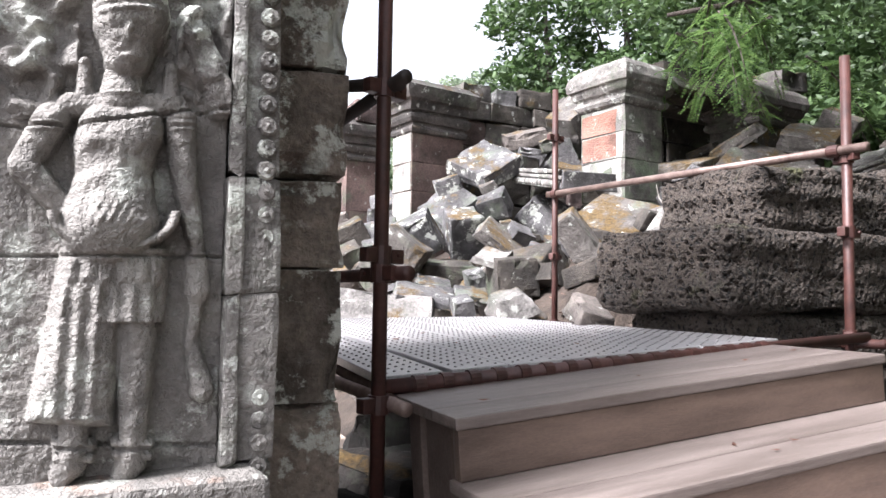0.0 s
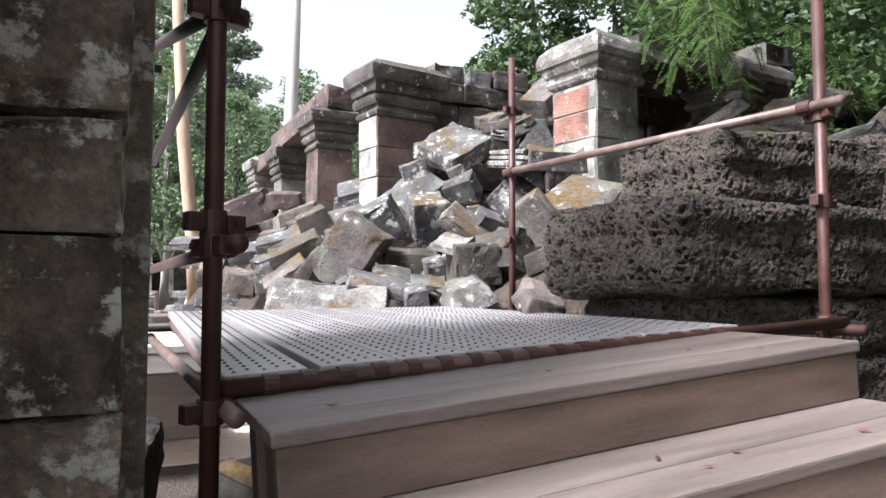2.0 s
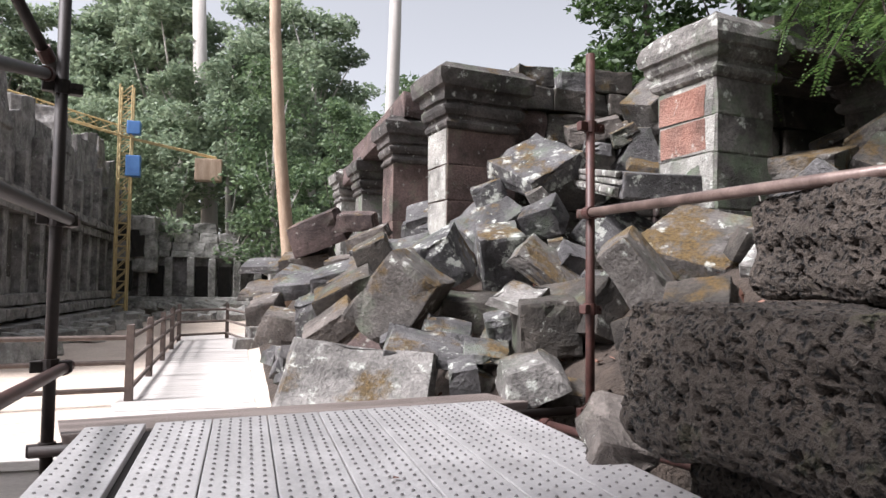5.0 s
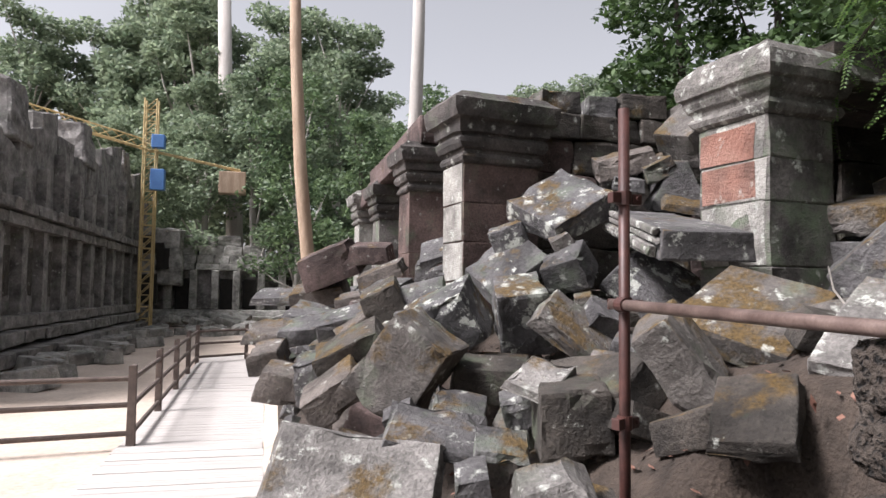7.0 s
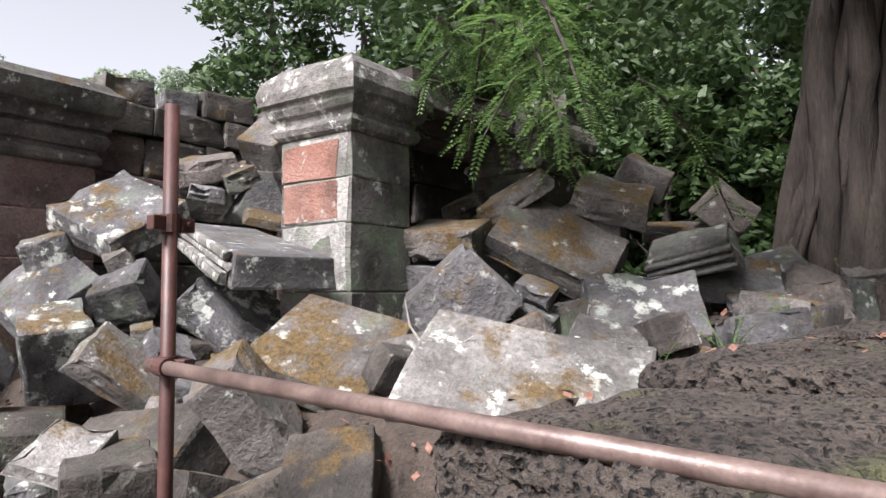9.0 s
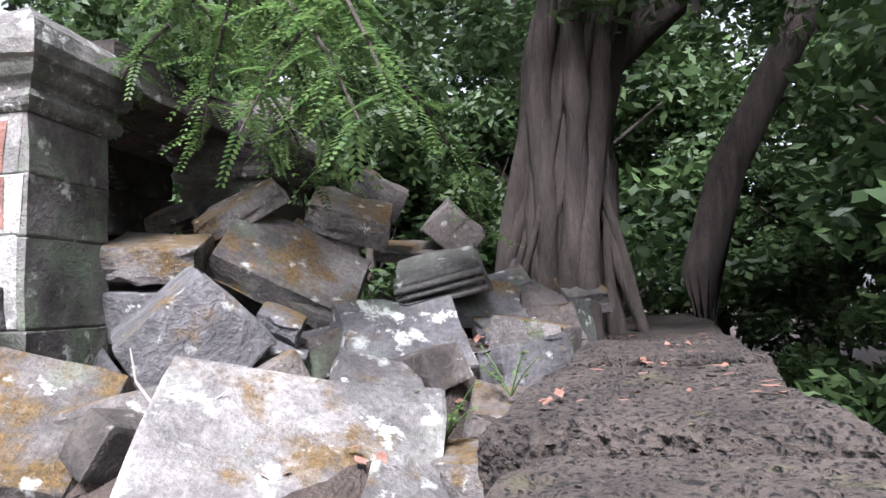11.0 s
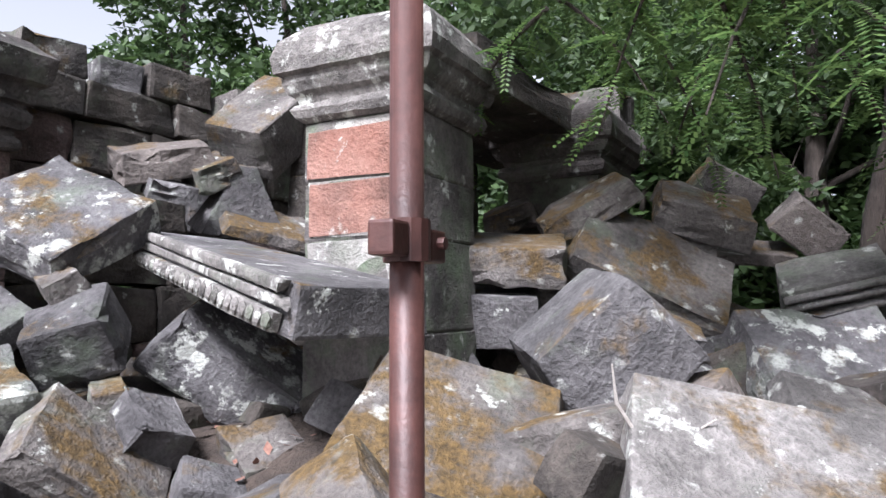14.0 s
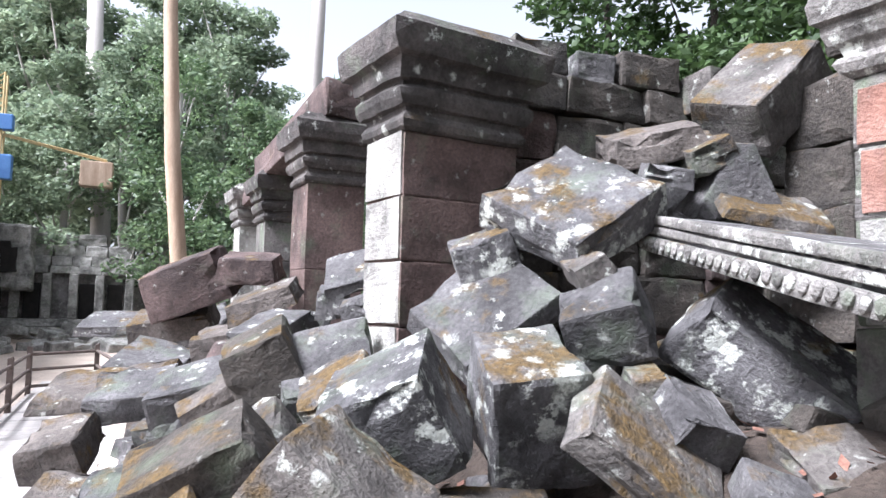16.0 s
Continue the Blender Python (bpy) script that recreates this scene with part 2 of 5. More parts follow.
TWIG = simple_mat("dry_twig", (0.3, 0.27, 0.24), (0.48, 0.44, 0.4), 10, 0.8)
DRYLEAF = simple_mat("dry_leaf", (0.13, 0.05, 0.035), (0.3, 0.16, 0.115), 30, 0.8)


def leaf_mat(name, c1, c2, trans=0.35):
    m, nt, b = base_mat(name, 0.55)
    geo = nt.nodes.new("ShaderNodeNewGeometry")
    n1 = add_noise(nt, 0.35, 3, 0.6)
    f = nt.nodes.new("ShaderNodeMath")
    f.operation = "MULTIPLY_ADD"
    f.inputs[1].default_value = 0.5
    nt.links.new(geo.outputs["Random Per Island"], f.inputs[0])
    half = nt.nodes.new("ShaderNodeMath")
    half.operation = "MULTIPLY"
    half.inputs[1].default_value = 0.5
    nt.links.new(n1.outputs[0], half.inputs[0])
    nt.links.new(half.outputs[0], f.inputs[2])
    col = ramp(nt, f.outputs[0], [(0.2, c1), (0.75, c2)])
    nt.links.new(col, b.inputs["Base Color"])
    t = nt.nodes.new("ShaderNodeBsdfTranslucent")
    nt.links.new(col, t.inputs[0])
    mx = nt.nodes.new("ShaderNodeMixShader")
    mx.inputs[0].default_value = trans
    nt.links.new(b.outputs[0], mx.inputs[1])
    nt.links.new(t.outputs[0], mx.inputs[2])
    nt.links.new(mx.outputs[0], nt.nodes["Material Output"].inputs[0])
    return m


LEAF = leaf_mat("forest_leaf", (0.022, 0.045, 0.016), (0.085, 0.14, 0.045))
# far and court leaves: distance haze is put into these paler greens
LEAF_FAR_HAZED = leaf_mat("hazed_forest_leaf", (0.12, 0.17, 0.11), (0.32, 0.38, 0.25), 0.5)
LEAF_MID_HAZED = leaf_mat("hazed_court_leaf", (0.055, 0.095, 0.05), (0.18, 0.25, 0.12), 0.45)
LEAF_BRIGHT = leaf_mat("feathery_leaf", (0.045, 0.10, 0.03), (0.15, 0.23, 0.07), 0.5)


# ---- mesh helpers ----
def finish(name, bm, material, smooth=False):
    me = bpy.data.meshes.new(name)
    bm.to_mesh(me)
    bm.free()
    for m in (material if isinstance(material, list) else [material]):
        me.materials.append(m)
    if smooth:
        for p in me.polygons:
            p.use_smooth = True
    return new(name, me)


def part(name, bm, material, parent, label="", smooth=False):
    ob = finish(name, bm, material, smooth)
    ob.parent = parent
    if label:
        ob["label"] = label
    return ob


def empty(name, m=None):
    ob = new(name)
    ob.matrix_world = m or Matrix.Identity(4)
    return ob


def box_bm(x0, x1, y0, y1, z0, z1, bevel=0.0, bm=None):
    bm = bm or bmesh.new()
    r = bmesh.ops.create_cube(bm, size=1.0, matrix=Matrix.Translation(((x0 + x1) / 2, (y0 + y1) / 2, (z0 + z1) / 2)) @ Matrix.Diagonal((x1 - x0, y1 - y0, z1 - z0, 1)))
    if bevel:
        es = list({e for v in r["verts"] for e in v.link_edges})
        bmesh.ops.bevel(bm, geom=es, offset=bevel, segments=2, affect="EDGES", profile=0.6)
    return bm


def rough_box(sx, sy, sz, taper=0.1, seed=0, cuts=7, amount=0.02, bev=0.16, freq=2.5, crisp=False):
    """A worn block: rounded, dented and chipped, centred on its own origin."""
    rnd = random.Random(seed)
    bm = bmesh.new()
    bmesh.ops.create_cube(bm, size=1.0)
    skew = [rnd.uniform(-0.05, 0.05) if crisp else rnd.uniform(-0.08, 0.08) for _ in range(8)]
    for i, v in enumerate(bm.verts):
        k = 1 - taper if v.co.z > 0 else 1.0
        v.co = Vector((v.co.x * sx * (k + skew[i]), v.co.y * sy * (k + skew[(i + 3) % 8]), v.co.z * sz * (1 + skew[(i + 5) % 8])))
    bmesh.ops.bevel(bm, geom=list(bm.edges), offset=min(sx, sy, sz) * bev * rnd.uniform(0.4, 1.0), segments=2, affect="EDGES", profile=0.65)
    bmesh.ops.subdivide_edges(bm, edges=[e for e in bm.edges if e.calc_length() > 0.07], cuts=cuts // 2, use_grid_fill=True)
    bmesh.ops.triangulate(bm, faces=bm.faces[:])
    off = Vector((seed * 3.17, seed * 1.31, seed * 0.77))
    bm.normal_update()
    for v in bm.verts:
        a = noise.noise(v.co * freq + off) * amount * 1.3 + noise.noise(v.co * freq * 4 + off) * amount * 0.5
        chip = max(0, noise.noise(v.co * 3.3 - off) - 0.35) * amount * 4
        if crisp:
            # broken arrises
            edge = sorted((abs(abs(v.co.x) - sx / 2), abs(abs(v.co.y) - sy / 2), abs(abs(v.co.z) - sz / 2)))[1]
            if edge < 0.05:
                chip += max(0, noise.noise(v.co * 7 + off) - 0.12) * 0.09
        v.co += v.normal * (a - chip)
    return bm


def tube(bm, a, b, r, seg=14, r2=None):
    a, b = Vector(a), Vector(b)
    d = b - a
    m = Matrix.Translation((a + b) / 2) @ d.to_track_quat("Z", "Y").to_matrix().to_4x4()
    bmesh.ops.create_cone(bm, cap_ends=True, segments=seg, radius1=r, radius2=r if r2 is None else r2, depth=d.length, matrix=m)
    return bm


def path_tube(bm, pts, radii, seg=10):
    rings = []
    pts = [Vector(p) for p in pts]
    for i, p in enumerate(pts):
        d = (pts[min(i + 1, len(pts) - 1)] - pts[max(i - 1, 0)]).normalized()
        q = d.to_track_quat("Z", "Y")
        rings.append([bm.verts.new(p + q @ Vector((math.cos(k * math.tau / seg) * radii[i], math.sin(k * math.tau / seg) * radii[i], 0))) for k in range(seg)])
    for r0, r1 in zip(rings, rings[1:]):
        for k in range(seg):
            bm.faces.new((r0[k], r0[(k + 1) % seg], r1[(k + 1) % seg], r1[k]))
    bm.faces.new(rings[0][::-1])
    bm.faces.new(rings[-1])
    return bm


def smooth01(t):
    t = max(0.0, min(1.0, t))
    return t * t * (3 - 2 * t)


def to_mesh(bm):
    me = bpy.data.meshes.new("piece")
    bm.to_mesh(me)
    bm.free()
    return me


# ---- ground ----
def mound(x, y):
    """Height of the earth under the fallen stones."""
    wide = 3.3 - 1.4 * smooth01((y - 3) / 3)
    h = -1.12 + 1.95 * smooth01((x - 0.75) / wide) + 0.13 * max(0, min(x, 8) - 4.2)
    keep = smooth01((y + 0.5 - 0.8 * smooth01((2.6 - x) / 0.6)) / 0.9) if x < 3.2 else smooth01((y + 0.95) / 0.6)
    fade = 1 - smooth01((x - 9) / 6)
    far = 1 - smooth01((y - 17) / 5)
    h = -1.12 + (h + 1.12) * keep * fade * far
    return h + 0.07 * noise.noise(Vector((x * 1.7, y * 1.7, 0))) * smooth01((x - 0.7) / 0.5)


def ground_sheet():
    axis_x = [-1500, -400, -120, -50, -25] + [-16 + i * 0.5 for i in range(34)] + [1 + i * 0.18 for i in range(56)] + [11.3 + i for i in range(12)] + [40, 120, 400, 1500]
    axis_y = [-1500, -400, -100, -40, -18] + [-10 + i * 0.6 for i in range(14)] + [-1.8 + i * 0.2 for i in range(60)] + [10.4 + i * 0.6 for i in range(22)] + [27, 35, 50, 80, 130, 400, 1500]
    bm = bmesh.new()
    grid = [[bm.verts.new((x, y, mound(x, y))) for x in axis_x] for y in axis_y]
    for j in range(len(axis_y) - 1):
        for i in range(len(axis_x) - 1):
            f = bm.faces.new((grid[j][i], grid[j][i + 1], grid[j + 1][i + 1], grid[j + 1][i]))
            c = f.calc_center_median()
            f.material_index = 1 if c.x < 0.9 and c.y > 1.0 and c.x > -30 else 0
    return tagged(finish("ground", bm, [EARTH, SAND], True), "dark earth and pale trodden sand between the ruins", "ground", kind="structure")


ground_sheet()

# ---- deck of steel planks ----
DECK_Y = -2.37


def deck_z(x, y):
    """The deck sinks a little towards its near corner."""
    return (-0.095 + 0.051 * x) * max(0.0, min(1.1, y / DECK_Y))


def deck_plank(x0, w, y_near):
    bm = bmesh.new()
    box_bm(x0, x0 + w, y_near, 0.0, -0.034, 0.0, 0.005, bm)
    for v in bm.verts:
        if v.co.y > -1:
            v.co.y += 0.17 * v.co.x
        v.co.z += deck_z(v.co.x, v.co.y)
    ob = tagged(finish("scaffold_plank", bm, STEEL), "grey perforated steel scaffold plank with dimpled top", "plank", "planks of the deck")
    bm = bmesh.new()
    for c in range(5):
        cx = x0 + w * (0.14 + 0.18 * c)
        for r in range(int((0.17 * cx - y_near) / 0.062)):
            cy = y_near + 0.04 + r * 0.062 + (0.031 if c % 2 else 0)
            if cy > 0.17 * cx - 0.03:
                continue
            cz = deck_z(cx, cy)
            ring = [(cx + 0.007 * math.cos(k * math.tau / 6), cy + 0.007 * math.sin(k * math.tau / 6)) for k in range(6)]
            lo = [bm.verts.new((px, py, cz - 0.001)) for px, py in ring]
            hi = [bm.verts.new((cx + (px - cx) * 0.55, cy + (py - cy) * 0.55, cz + 0.004)) for px, py in ring]
            for k in range(6):
                bm.faces.new((lo[k], lo[(k + 1) % 6], hi[(k + 1) % 6], hi[k]))
            bm.faces.new(hi)
    tagged(part("dimple_pattern", bm, DIMPLE, ob, "rows of small raised drain holes"), kind="stuff")
    return ob


px = 0.0
for i in range(8):
    deck_plank(px, 0.23, DECK_Y + (0.008 if i % 2 else 0))
    px += 0.2345 + (0.034 if i == 0 else 0.0)

TUBE_A, TUBE_B = Vector((-0.02, -2.425, -0.125)), Vector((2.52, -2.36, 0.0))
edge_tube = tagged(finish("scaffold_tube", tube(bmesh.new(), TUBE_A, TUBE_B, 0.026), TUBE, True), "rust-brown steel tube along the deck edge", "tube")
for i in range(17):
    p = TUBE_A.lerp(TUBE_B, 0.045 + i * 0.041)
    q = TUBE_A.lerp(TUBE_B, 0.045 + i * 0.041 + 0.016)
    part("hook_sleeve", tube(bmesh.new(), p, q, 0.032), TUBE, edge_tube)
for x0 in (0.03, 1.84):
    tagged(finish("scaffold_tube", tube(bmesh.new(), (x0, -2.3, deck_z(x0, -2.3) - 0.062), (x0, 0.3, -0.062), 0.024), TUBE_PALE, True), "worn steel tube carrying the deck", "tube")
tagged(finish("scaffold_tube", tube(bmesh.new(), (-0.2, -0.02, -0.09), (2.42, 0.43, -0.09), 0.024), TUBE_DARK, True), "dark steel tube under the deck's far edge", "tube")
# added dark strips under the plank joints, so the gaps look shaded
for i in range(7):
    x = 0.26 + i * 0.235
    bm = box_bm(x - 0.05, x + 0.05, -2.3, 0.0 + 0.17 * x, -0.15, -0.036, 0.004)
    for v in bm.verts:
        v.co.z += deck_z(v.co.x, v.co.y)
    tagged(finish("deck_joist", bm, TUBE_DARK), "dark strip added under a plank joint to blacken the gap", "joist", "joists under the deck")
# sill beyond the deck
tagged(finish("deck_sill", rough_box(2.15, 0.34, 0.09, 0, 5, 3, 0.004, 0.1), STEP_WOOD), "weathered timber sill at the end of the deck", "sill").matrix_world = pose(0.98, 0.37, -0.07, 0, 0, 9.6)


# ---- timber steps ----
STEP_M = Matrix.Translation((0.03, -2.905, -0.146)) @ Matrix.Rotation(radians(-4.1), 4, "Y")
STEP_W = 1.8
stairs = tagged(empty("wooden_steps", STEP_M), "broad weathered timber steps with deep plain treads", "steps")
for i in range(6):
    z = -0.178 * i
    y = -0.335 * i
    # each tread is two boards with a thin joint
    part("tread", box_bm(-0.01, STEP_W, y, y + 0.16, z - 0.035, z, 0.007), STEP_WOOD, stairs)
    part("tread", box_bm(-0.008, STEP_W - 0.004, y + 0.163, y + (0.5 if i == 0 else 0.40), z - 0.036, z - 0.001, 0.004), STEP_WOOD, stairs)
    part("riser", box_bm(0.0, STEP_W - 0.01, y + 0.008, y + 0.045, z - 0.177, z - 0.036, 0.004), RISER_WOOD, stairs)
for x in (0.03, STEP_W - 0.08):
    for i in range(4):
        part("stringer", box_bm(x, x + 0.05, 0.06 - 0.335 * i, 0.38 - 0.335 * i, -1.0, -0.04 - 0.178 * i, 0.003), FENCE, stairs)
for x in (0.01, STEP_W - 0.1):
    part("post", box_bm(x, x + 0.09, 0.3, 0.39, -1.0, -0.037, 0.004), FENCE, stairs)


# ---- scaffold posts and rails ----
def clamp_bm(x, y, z, turn=0.0, s=1.0):
    bm = bmesh.new()
    tube(bm, (0, 0, -0.03 * s), (0, 0, 0.03 * s), 0.034 * s, 14)
    box_bm(-0.075 * s, -0.028 * s, -0.02 * s, 0.02 * s, -0.024 * s, 0.024 * s, 0.005, bm)
    box_bm(0.028 * s, 0.08 * s, -0.024 * s, 0.024 * s, -0.028 * s, 0.02 * s, 0.005, bm)
    tube(bm, (0.055 * s, -0.035 * s, 0), (0.055 * s, 0.035 * s, 0), 0.009, 8)
    bmesh.ops.transform(bm, matrix=pose(x, y, z, 0, 0, turn), verts=bm.verts)
    return bm


def scaffold_post(x, y, z0, z1, clamps, mat, label, lean=(0, 0)):
    p = tagged(empty("scaffold_post", pose(x, y, z0)), label, "post", "scaffold posts")
    h = z1 - z0
    bm = tube(bmesh.new(), (0, 0, 0), (lean[0], lean[1], h), 0.0245, 18)
    part("pipe", bm, mat, p, smooth=True)
    part("base_plate", box_bm(-0.07, 0.07, -0.07, 0.07, 0.0, 0.012, 0.002), mat, p)
    for z, t in clamps:
        k = (z - z0) / h
        part("clamp", clamp_bm(lean[0] * k, lean[1] * k, z - z0, t), mat, p)
    return p


scaffold_post(2.387, 0.157, -0.7, 1.865, [(1.465, 10), (1.0, -60), (0.49, 30), (-0.05, 10)], TUBE, "rust-brown steel scaffold post beside the fallen stones")
scaffold_post(2.50, -2.29, -1.1, 1.42, [(0.9, 70), (0.52, 10), (0.0, 30)], TUBE, "rust-brown steel scaffold post at the foot of the laterite wall")
scaffold_post(-0.045, -2.47, -1.1, 2.6, [(0.86, 20), (0.31, 20), (0.25, 110), (-0.17, 20), (-0.5, 40)], TUBE, "rust-brown scaffold post with several clamps at the steps")
scaffold_post(-0.145, 0.03, -1.1, 2.6, [(1.42, 15), (0.86, 15), (0.25, 15), (-0.09, 15)], TUBE_DARK, "dark scaffold post at the far corner of the deck")
RAIL = "worn steel guard rail clamped to the scaffold posts"


def rail(a, b, mat, r=0.0235):
    g = tagged(empty("guard_rail", pose(*a)), RAIL, "rail", "guard rails")
    d = Vector(b) - Vector(a)
    part("pipe", tube(bmesh.new(), (0, 0, 0), d, r, 18), mat, g, smooth=True)
    n = d.normalized()
    for k in (0.06, d.length - 0.2):
        part("coupler", tube(bmesh.new(), n * k, n * (k + 0.06), r + 0.008, 14), TUBE, g, "rusty steel coupler")


rail((2.35, 0.20, 1.0), (2.47, -2.42, 0.93), TUBE_PALE)
rail((-0.10, 0.15, 0.86), (-0.02, -2.6, 0.87), TUBE_DARK)
rail((-0.10, 0.15, 0.24), (0.0, -2.6, 0.25), TUBE)
rail((-0.19, 0.03, 1.47), (-0.02, -2.55, 0.86), TUBE_DARK)
rail((-0.19, 0.10, 1.5), (-0.75, -1.5, 2.9), TUBE_DARK)
rail((-0.09, 0.2, -0.16), (0.0, -2.6, -0.17), TUBE_PALE)
rail((2.2, 0.4, -0.14), (2.53, -2.45, -0.03), TUBE)

# ---- steps and boardwalk beyond the deck ----
lower = tagged(empty("boardwalk_steps", pose(0, 0, 0)), "short pale timber steps down to the boardwalk", "steps")
for i in range(5):
    y = 0.52 + i * 0.34
    z = -0.24 - 0.175 * i
    part("tread", box_bm(-0.9, 0.55, y, y + 0.36, z - 0.05, z, 0.006), BOARD, lower)
    part("riser", box_bm(-0.9, 0.55, y + 0.005, y + 0.04, z - 0.174, z - 0.051, 0.003), BOARD, lower)
walkway = tagged(empty("boardwalk", pose(0, 2.2, -1.06)), "sun-bleached timber boardwalk of cross planks", "boardwalk", kind="structure")
rnd = random.Random(3)
me_board = None
for i in range(92):
    y = i * 0.205
    if me_board is None:
        o = part("plank", box_bm(-1.02, 0.86, 0, 0.195, -0.045, 0.0, 0.004), BOARD, walkway)
        me_board = o.data
    else:
        o = new("plank", me_board)
        o.parent = walkway
    o.location = (rnd.uniform(-0.015, 0.015) - 0.012 * y, y, rnd.uniform(-0.004, 0.004))
    o.rotation_euler = (0, 0, rnd.uniform(-0.004, 0.004))

rnd = random.Random(4)


def fence_run(a, b, n, skip_first=False):
    a, b = Vector(a), Vector(b)
    f = tagged(empty("wooden_fence", pose(*a)), "low dark-brown wooden fence with three rails", "fence", "fences by the boardwalk")
    d = b - a
    for i in range(n):
        if skip_first and i == 0:
            continue
        p = d * (i / (n - 1))
        bm = rough_box(0.11, 0.11, 1.12, 0.05, 10 + i, 3, 0.004, 0.12)
        bmesh.ops.translate(bm, vec=p + Vector((0, 0, 0.54)), verts=bm.verts)
        part("post", bm, FENCE, f)
    for z in (0.2, 0.58, 0.93):
        bm = tube(bmesh.new(), (0, 0, z), d + Vector((0, 0, z)), 0.036, 10)
        part("rail", bm, FENCE, f)


fence_run((-0.93, 7.6, -1.1), (-1.22, 18.6, -1.1), 5)
fence_run((-1.22, 18.6, -1.1), (0.1, 19.6, -1.1), 2, True)
fence_run((0.1, 19.6, -1.1), (0.7, 16.5, -1.1), 2, True)
fence_run((-0.93, 7.6, -1.1), (-6.5, 6.6, -1.1), 4, True)
sign = tagged(empty("sign_board", pose(-2.95, 6.3, -1.1, 0, 0, 8)), "small tan sign board with dark writing on a stake", "sign")
part("stake", box_bm(-0.04, 0.04, 0.0, 0.04, 0, 0.5, 0.004), FENCE, sign)
part("board", box_bm(-0.38, 0.38, -0.03, 0.0, 0.32, 0.72, 0.006), SIGN, sign)
for z, w in ((0.6, 0.26), (0.51, 0.3), (0.41, 0.22)):
    part("lettering", box_bm(-w, w, -0.034, -0.03, z - 0.02, z + 0.02), SIGN_INK, sign)
for i in range(2):
    tagged(finish("stone_step", rough_box(0.8, 0.55, 0.3, 0.02, 70 + i, 5, 0.01), STONE["white"]), "pale worn stone step beside the boardwalk", "step").matrix_world = pose(0.75 + i * 0.35, 15.9 + i * 0.3, -0.95 + i * 0.28, 0, 0, 10)


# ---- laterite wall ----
# boulders by the deck, painted dark as if in its shade
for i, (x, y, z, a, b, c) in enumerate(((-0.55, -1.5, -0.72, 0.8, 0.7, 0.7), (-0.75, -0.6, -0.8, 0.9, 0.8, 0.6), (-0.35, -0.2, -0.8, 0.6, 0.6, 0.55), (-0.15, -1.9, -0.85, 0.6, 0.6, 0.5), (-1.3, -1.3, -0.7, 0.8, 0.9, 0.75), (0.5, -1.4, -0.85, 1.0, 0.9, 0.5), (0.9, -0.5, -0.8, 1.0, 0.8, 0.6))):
    ob = tagged(finish("boulder", rough_box(a, b, c, 0.2, 1100 + i, 9, 0.05, 0.3), SHADED_BOULDER), "boulder beside the deck, coloured dark for the shade there", "boulder", "boulders by the deck")
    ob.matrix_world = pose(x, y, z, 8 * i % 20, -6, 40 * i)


bank = tagged(finish("earth_bank", rough_box(1.3, 2.0, 0.7, 0.3, 1120, 11, 0.06, 0.3), EARTH, True), "low dark earth bank beside the deck", "bank")
bank.matrix_world = pose(-0.82, -0.85, -0.76)


def laterite(x, y, z, sx, sy, sz, seed, rz=0.0, fine=0.07, label="dark pitted laterite block of the old enclosure wall"):
    """A worn block with ledges and honeycomb pits."""
    rnd = random.Random(seed)
    bm = bmesh.new()
    nx, ny, nz = (max(4, round(a / fine)) for a in (sx, sy, sz))
    made = {}

    def vert(i, j, k):
        if (i, j, k) not in made:
            made[i, j, k] = bm.verts.new(((i / nx - 0.5) * sx, (j / ny - 0.5) * sy, (k / nz - 0.5) * sz))
        return made[i, j, k]

    for j in range(ny):
        for k in range(nz):
            bm.faces.new([vert(0, j, k), vert(0, j, k + 1), vert(0, j + 1, k + 1), vert(0, j + 1, k)])
            bm.faces.new([vert(nx, j, k), vert(nx, j + 1, k), vert(nx, j + 1, k + 1), vert(nx, j, k + 1)])
    for i in range(nx):
        for k in range(nz):
            bm.faces.new([vert(i, 0, k), vert(i + 1, 0, k), vert(i + 1, 0, k + 1), vert(i, 0, k + 1)])
            bm.faces.new([vert(i, ny, k), vert(i, ny, k + 1), vert(i + 1, ny, k + 1), vert(i + 1, ny, k)])
        for j in range(ny):
            bm.faces.new([vert(i, j, 0), vert(i, j + 1, 0), vert(i + 1, j + 1, 0), vert(i + 1, j, 0)])
            bm.faces.new([vert(i, j, nz), vert(i + 1, j, nz), vert(i + 1, j + 1, nz), vert(i, j + 1, nz)])
    r = 0.07
    half = Vector((sx / 2 - r, sy / 2 - r, sz / 2 - r))
    off = Vector((seed * 1.7, seed * 0.9, seed * 0.4))
    for v in bm.verts:
        core = Vector([max(-h, min(h, c)) for c, h in zip(v.co, half)])
        out = v.co - core
        n = out.normalized() if out.length > 1e-6 else Vector((0, 0, 1))
        p = core + n * r
        d = 0.035 * noise.noise(p * 1.9 + off) + 0.016 * noise.noise(p * 6 + off)
        if abs(n.z) < 0.7:
            d += 0.022 * noise.noise(Vector((p.x * 0.9, p.y * 0.9, p.z * 11)) + off)
        if fine < 0.03:
            q = p * 23 + noise.noise_vector(p * 11) * 0.9 + off
            pit = noise.voronoi(q)[0][0]
            d -= 0.05 * smooth01(1.1 - pit / 0.42) * (0.75 + 0.5 * noise.noise(p * 4 - off))
            d += 0.006 * noise.noise(p * 60)
        v.co = p + n * d
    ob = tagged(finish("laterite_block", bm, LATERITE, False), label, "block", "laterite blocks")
    ob.matrix_world = pose(x, y, z, rnd.uniform(-0.7, 0.7), rnd.uniform(-0.7, 0.7), rz)


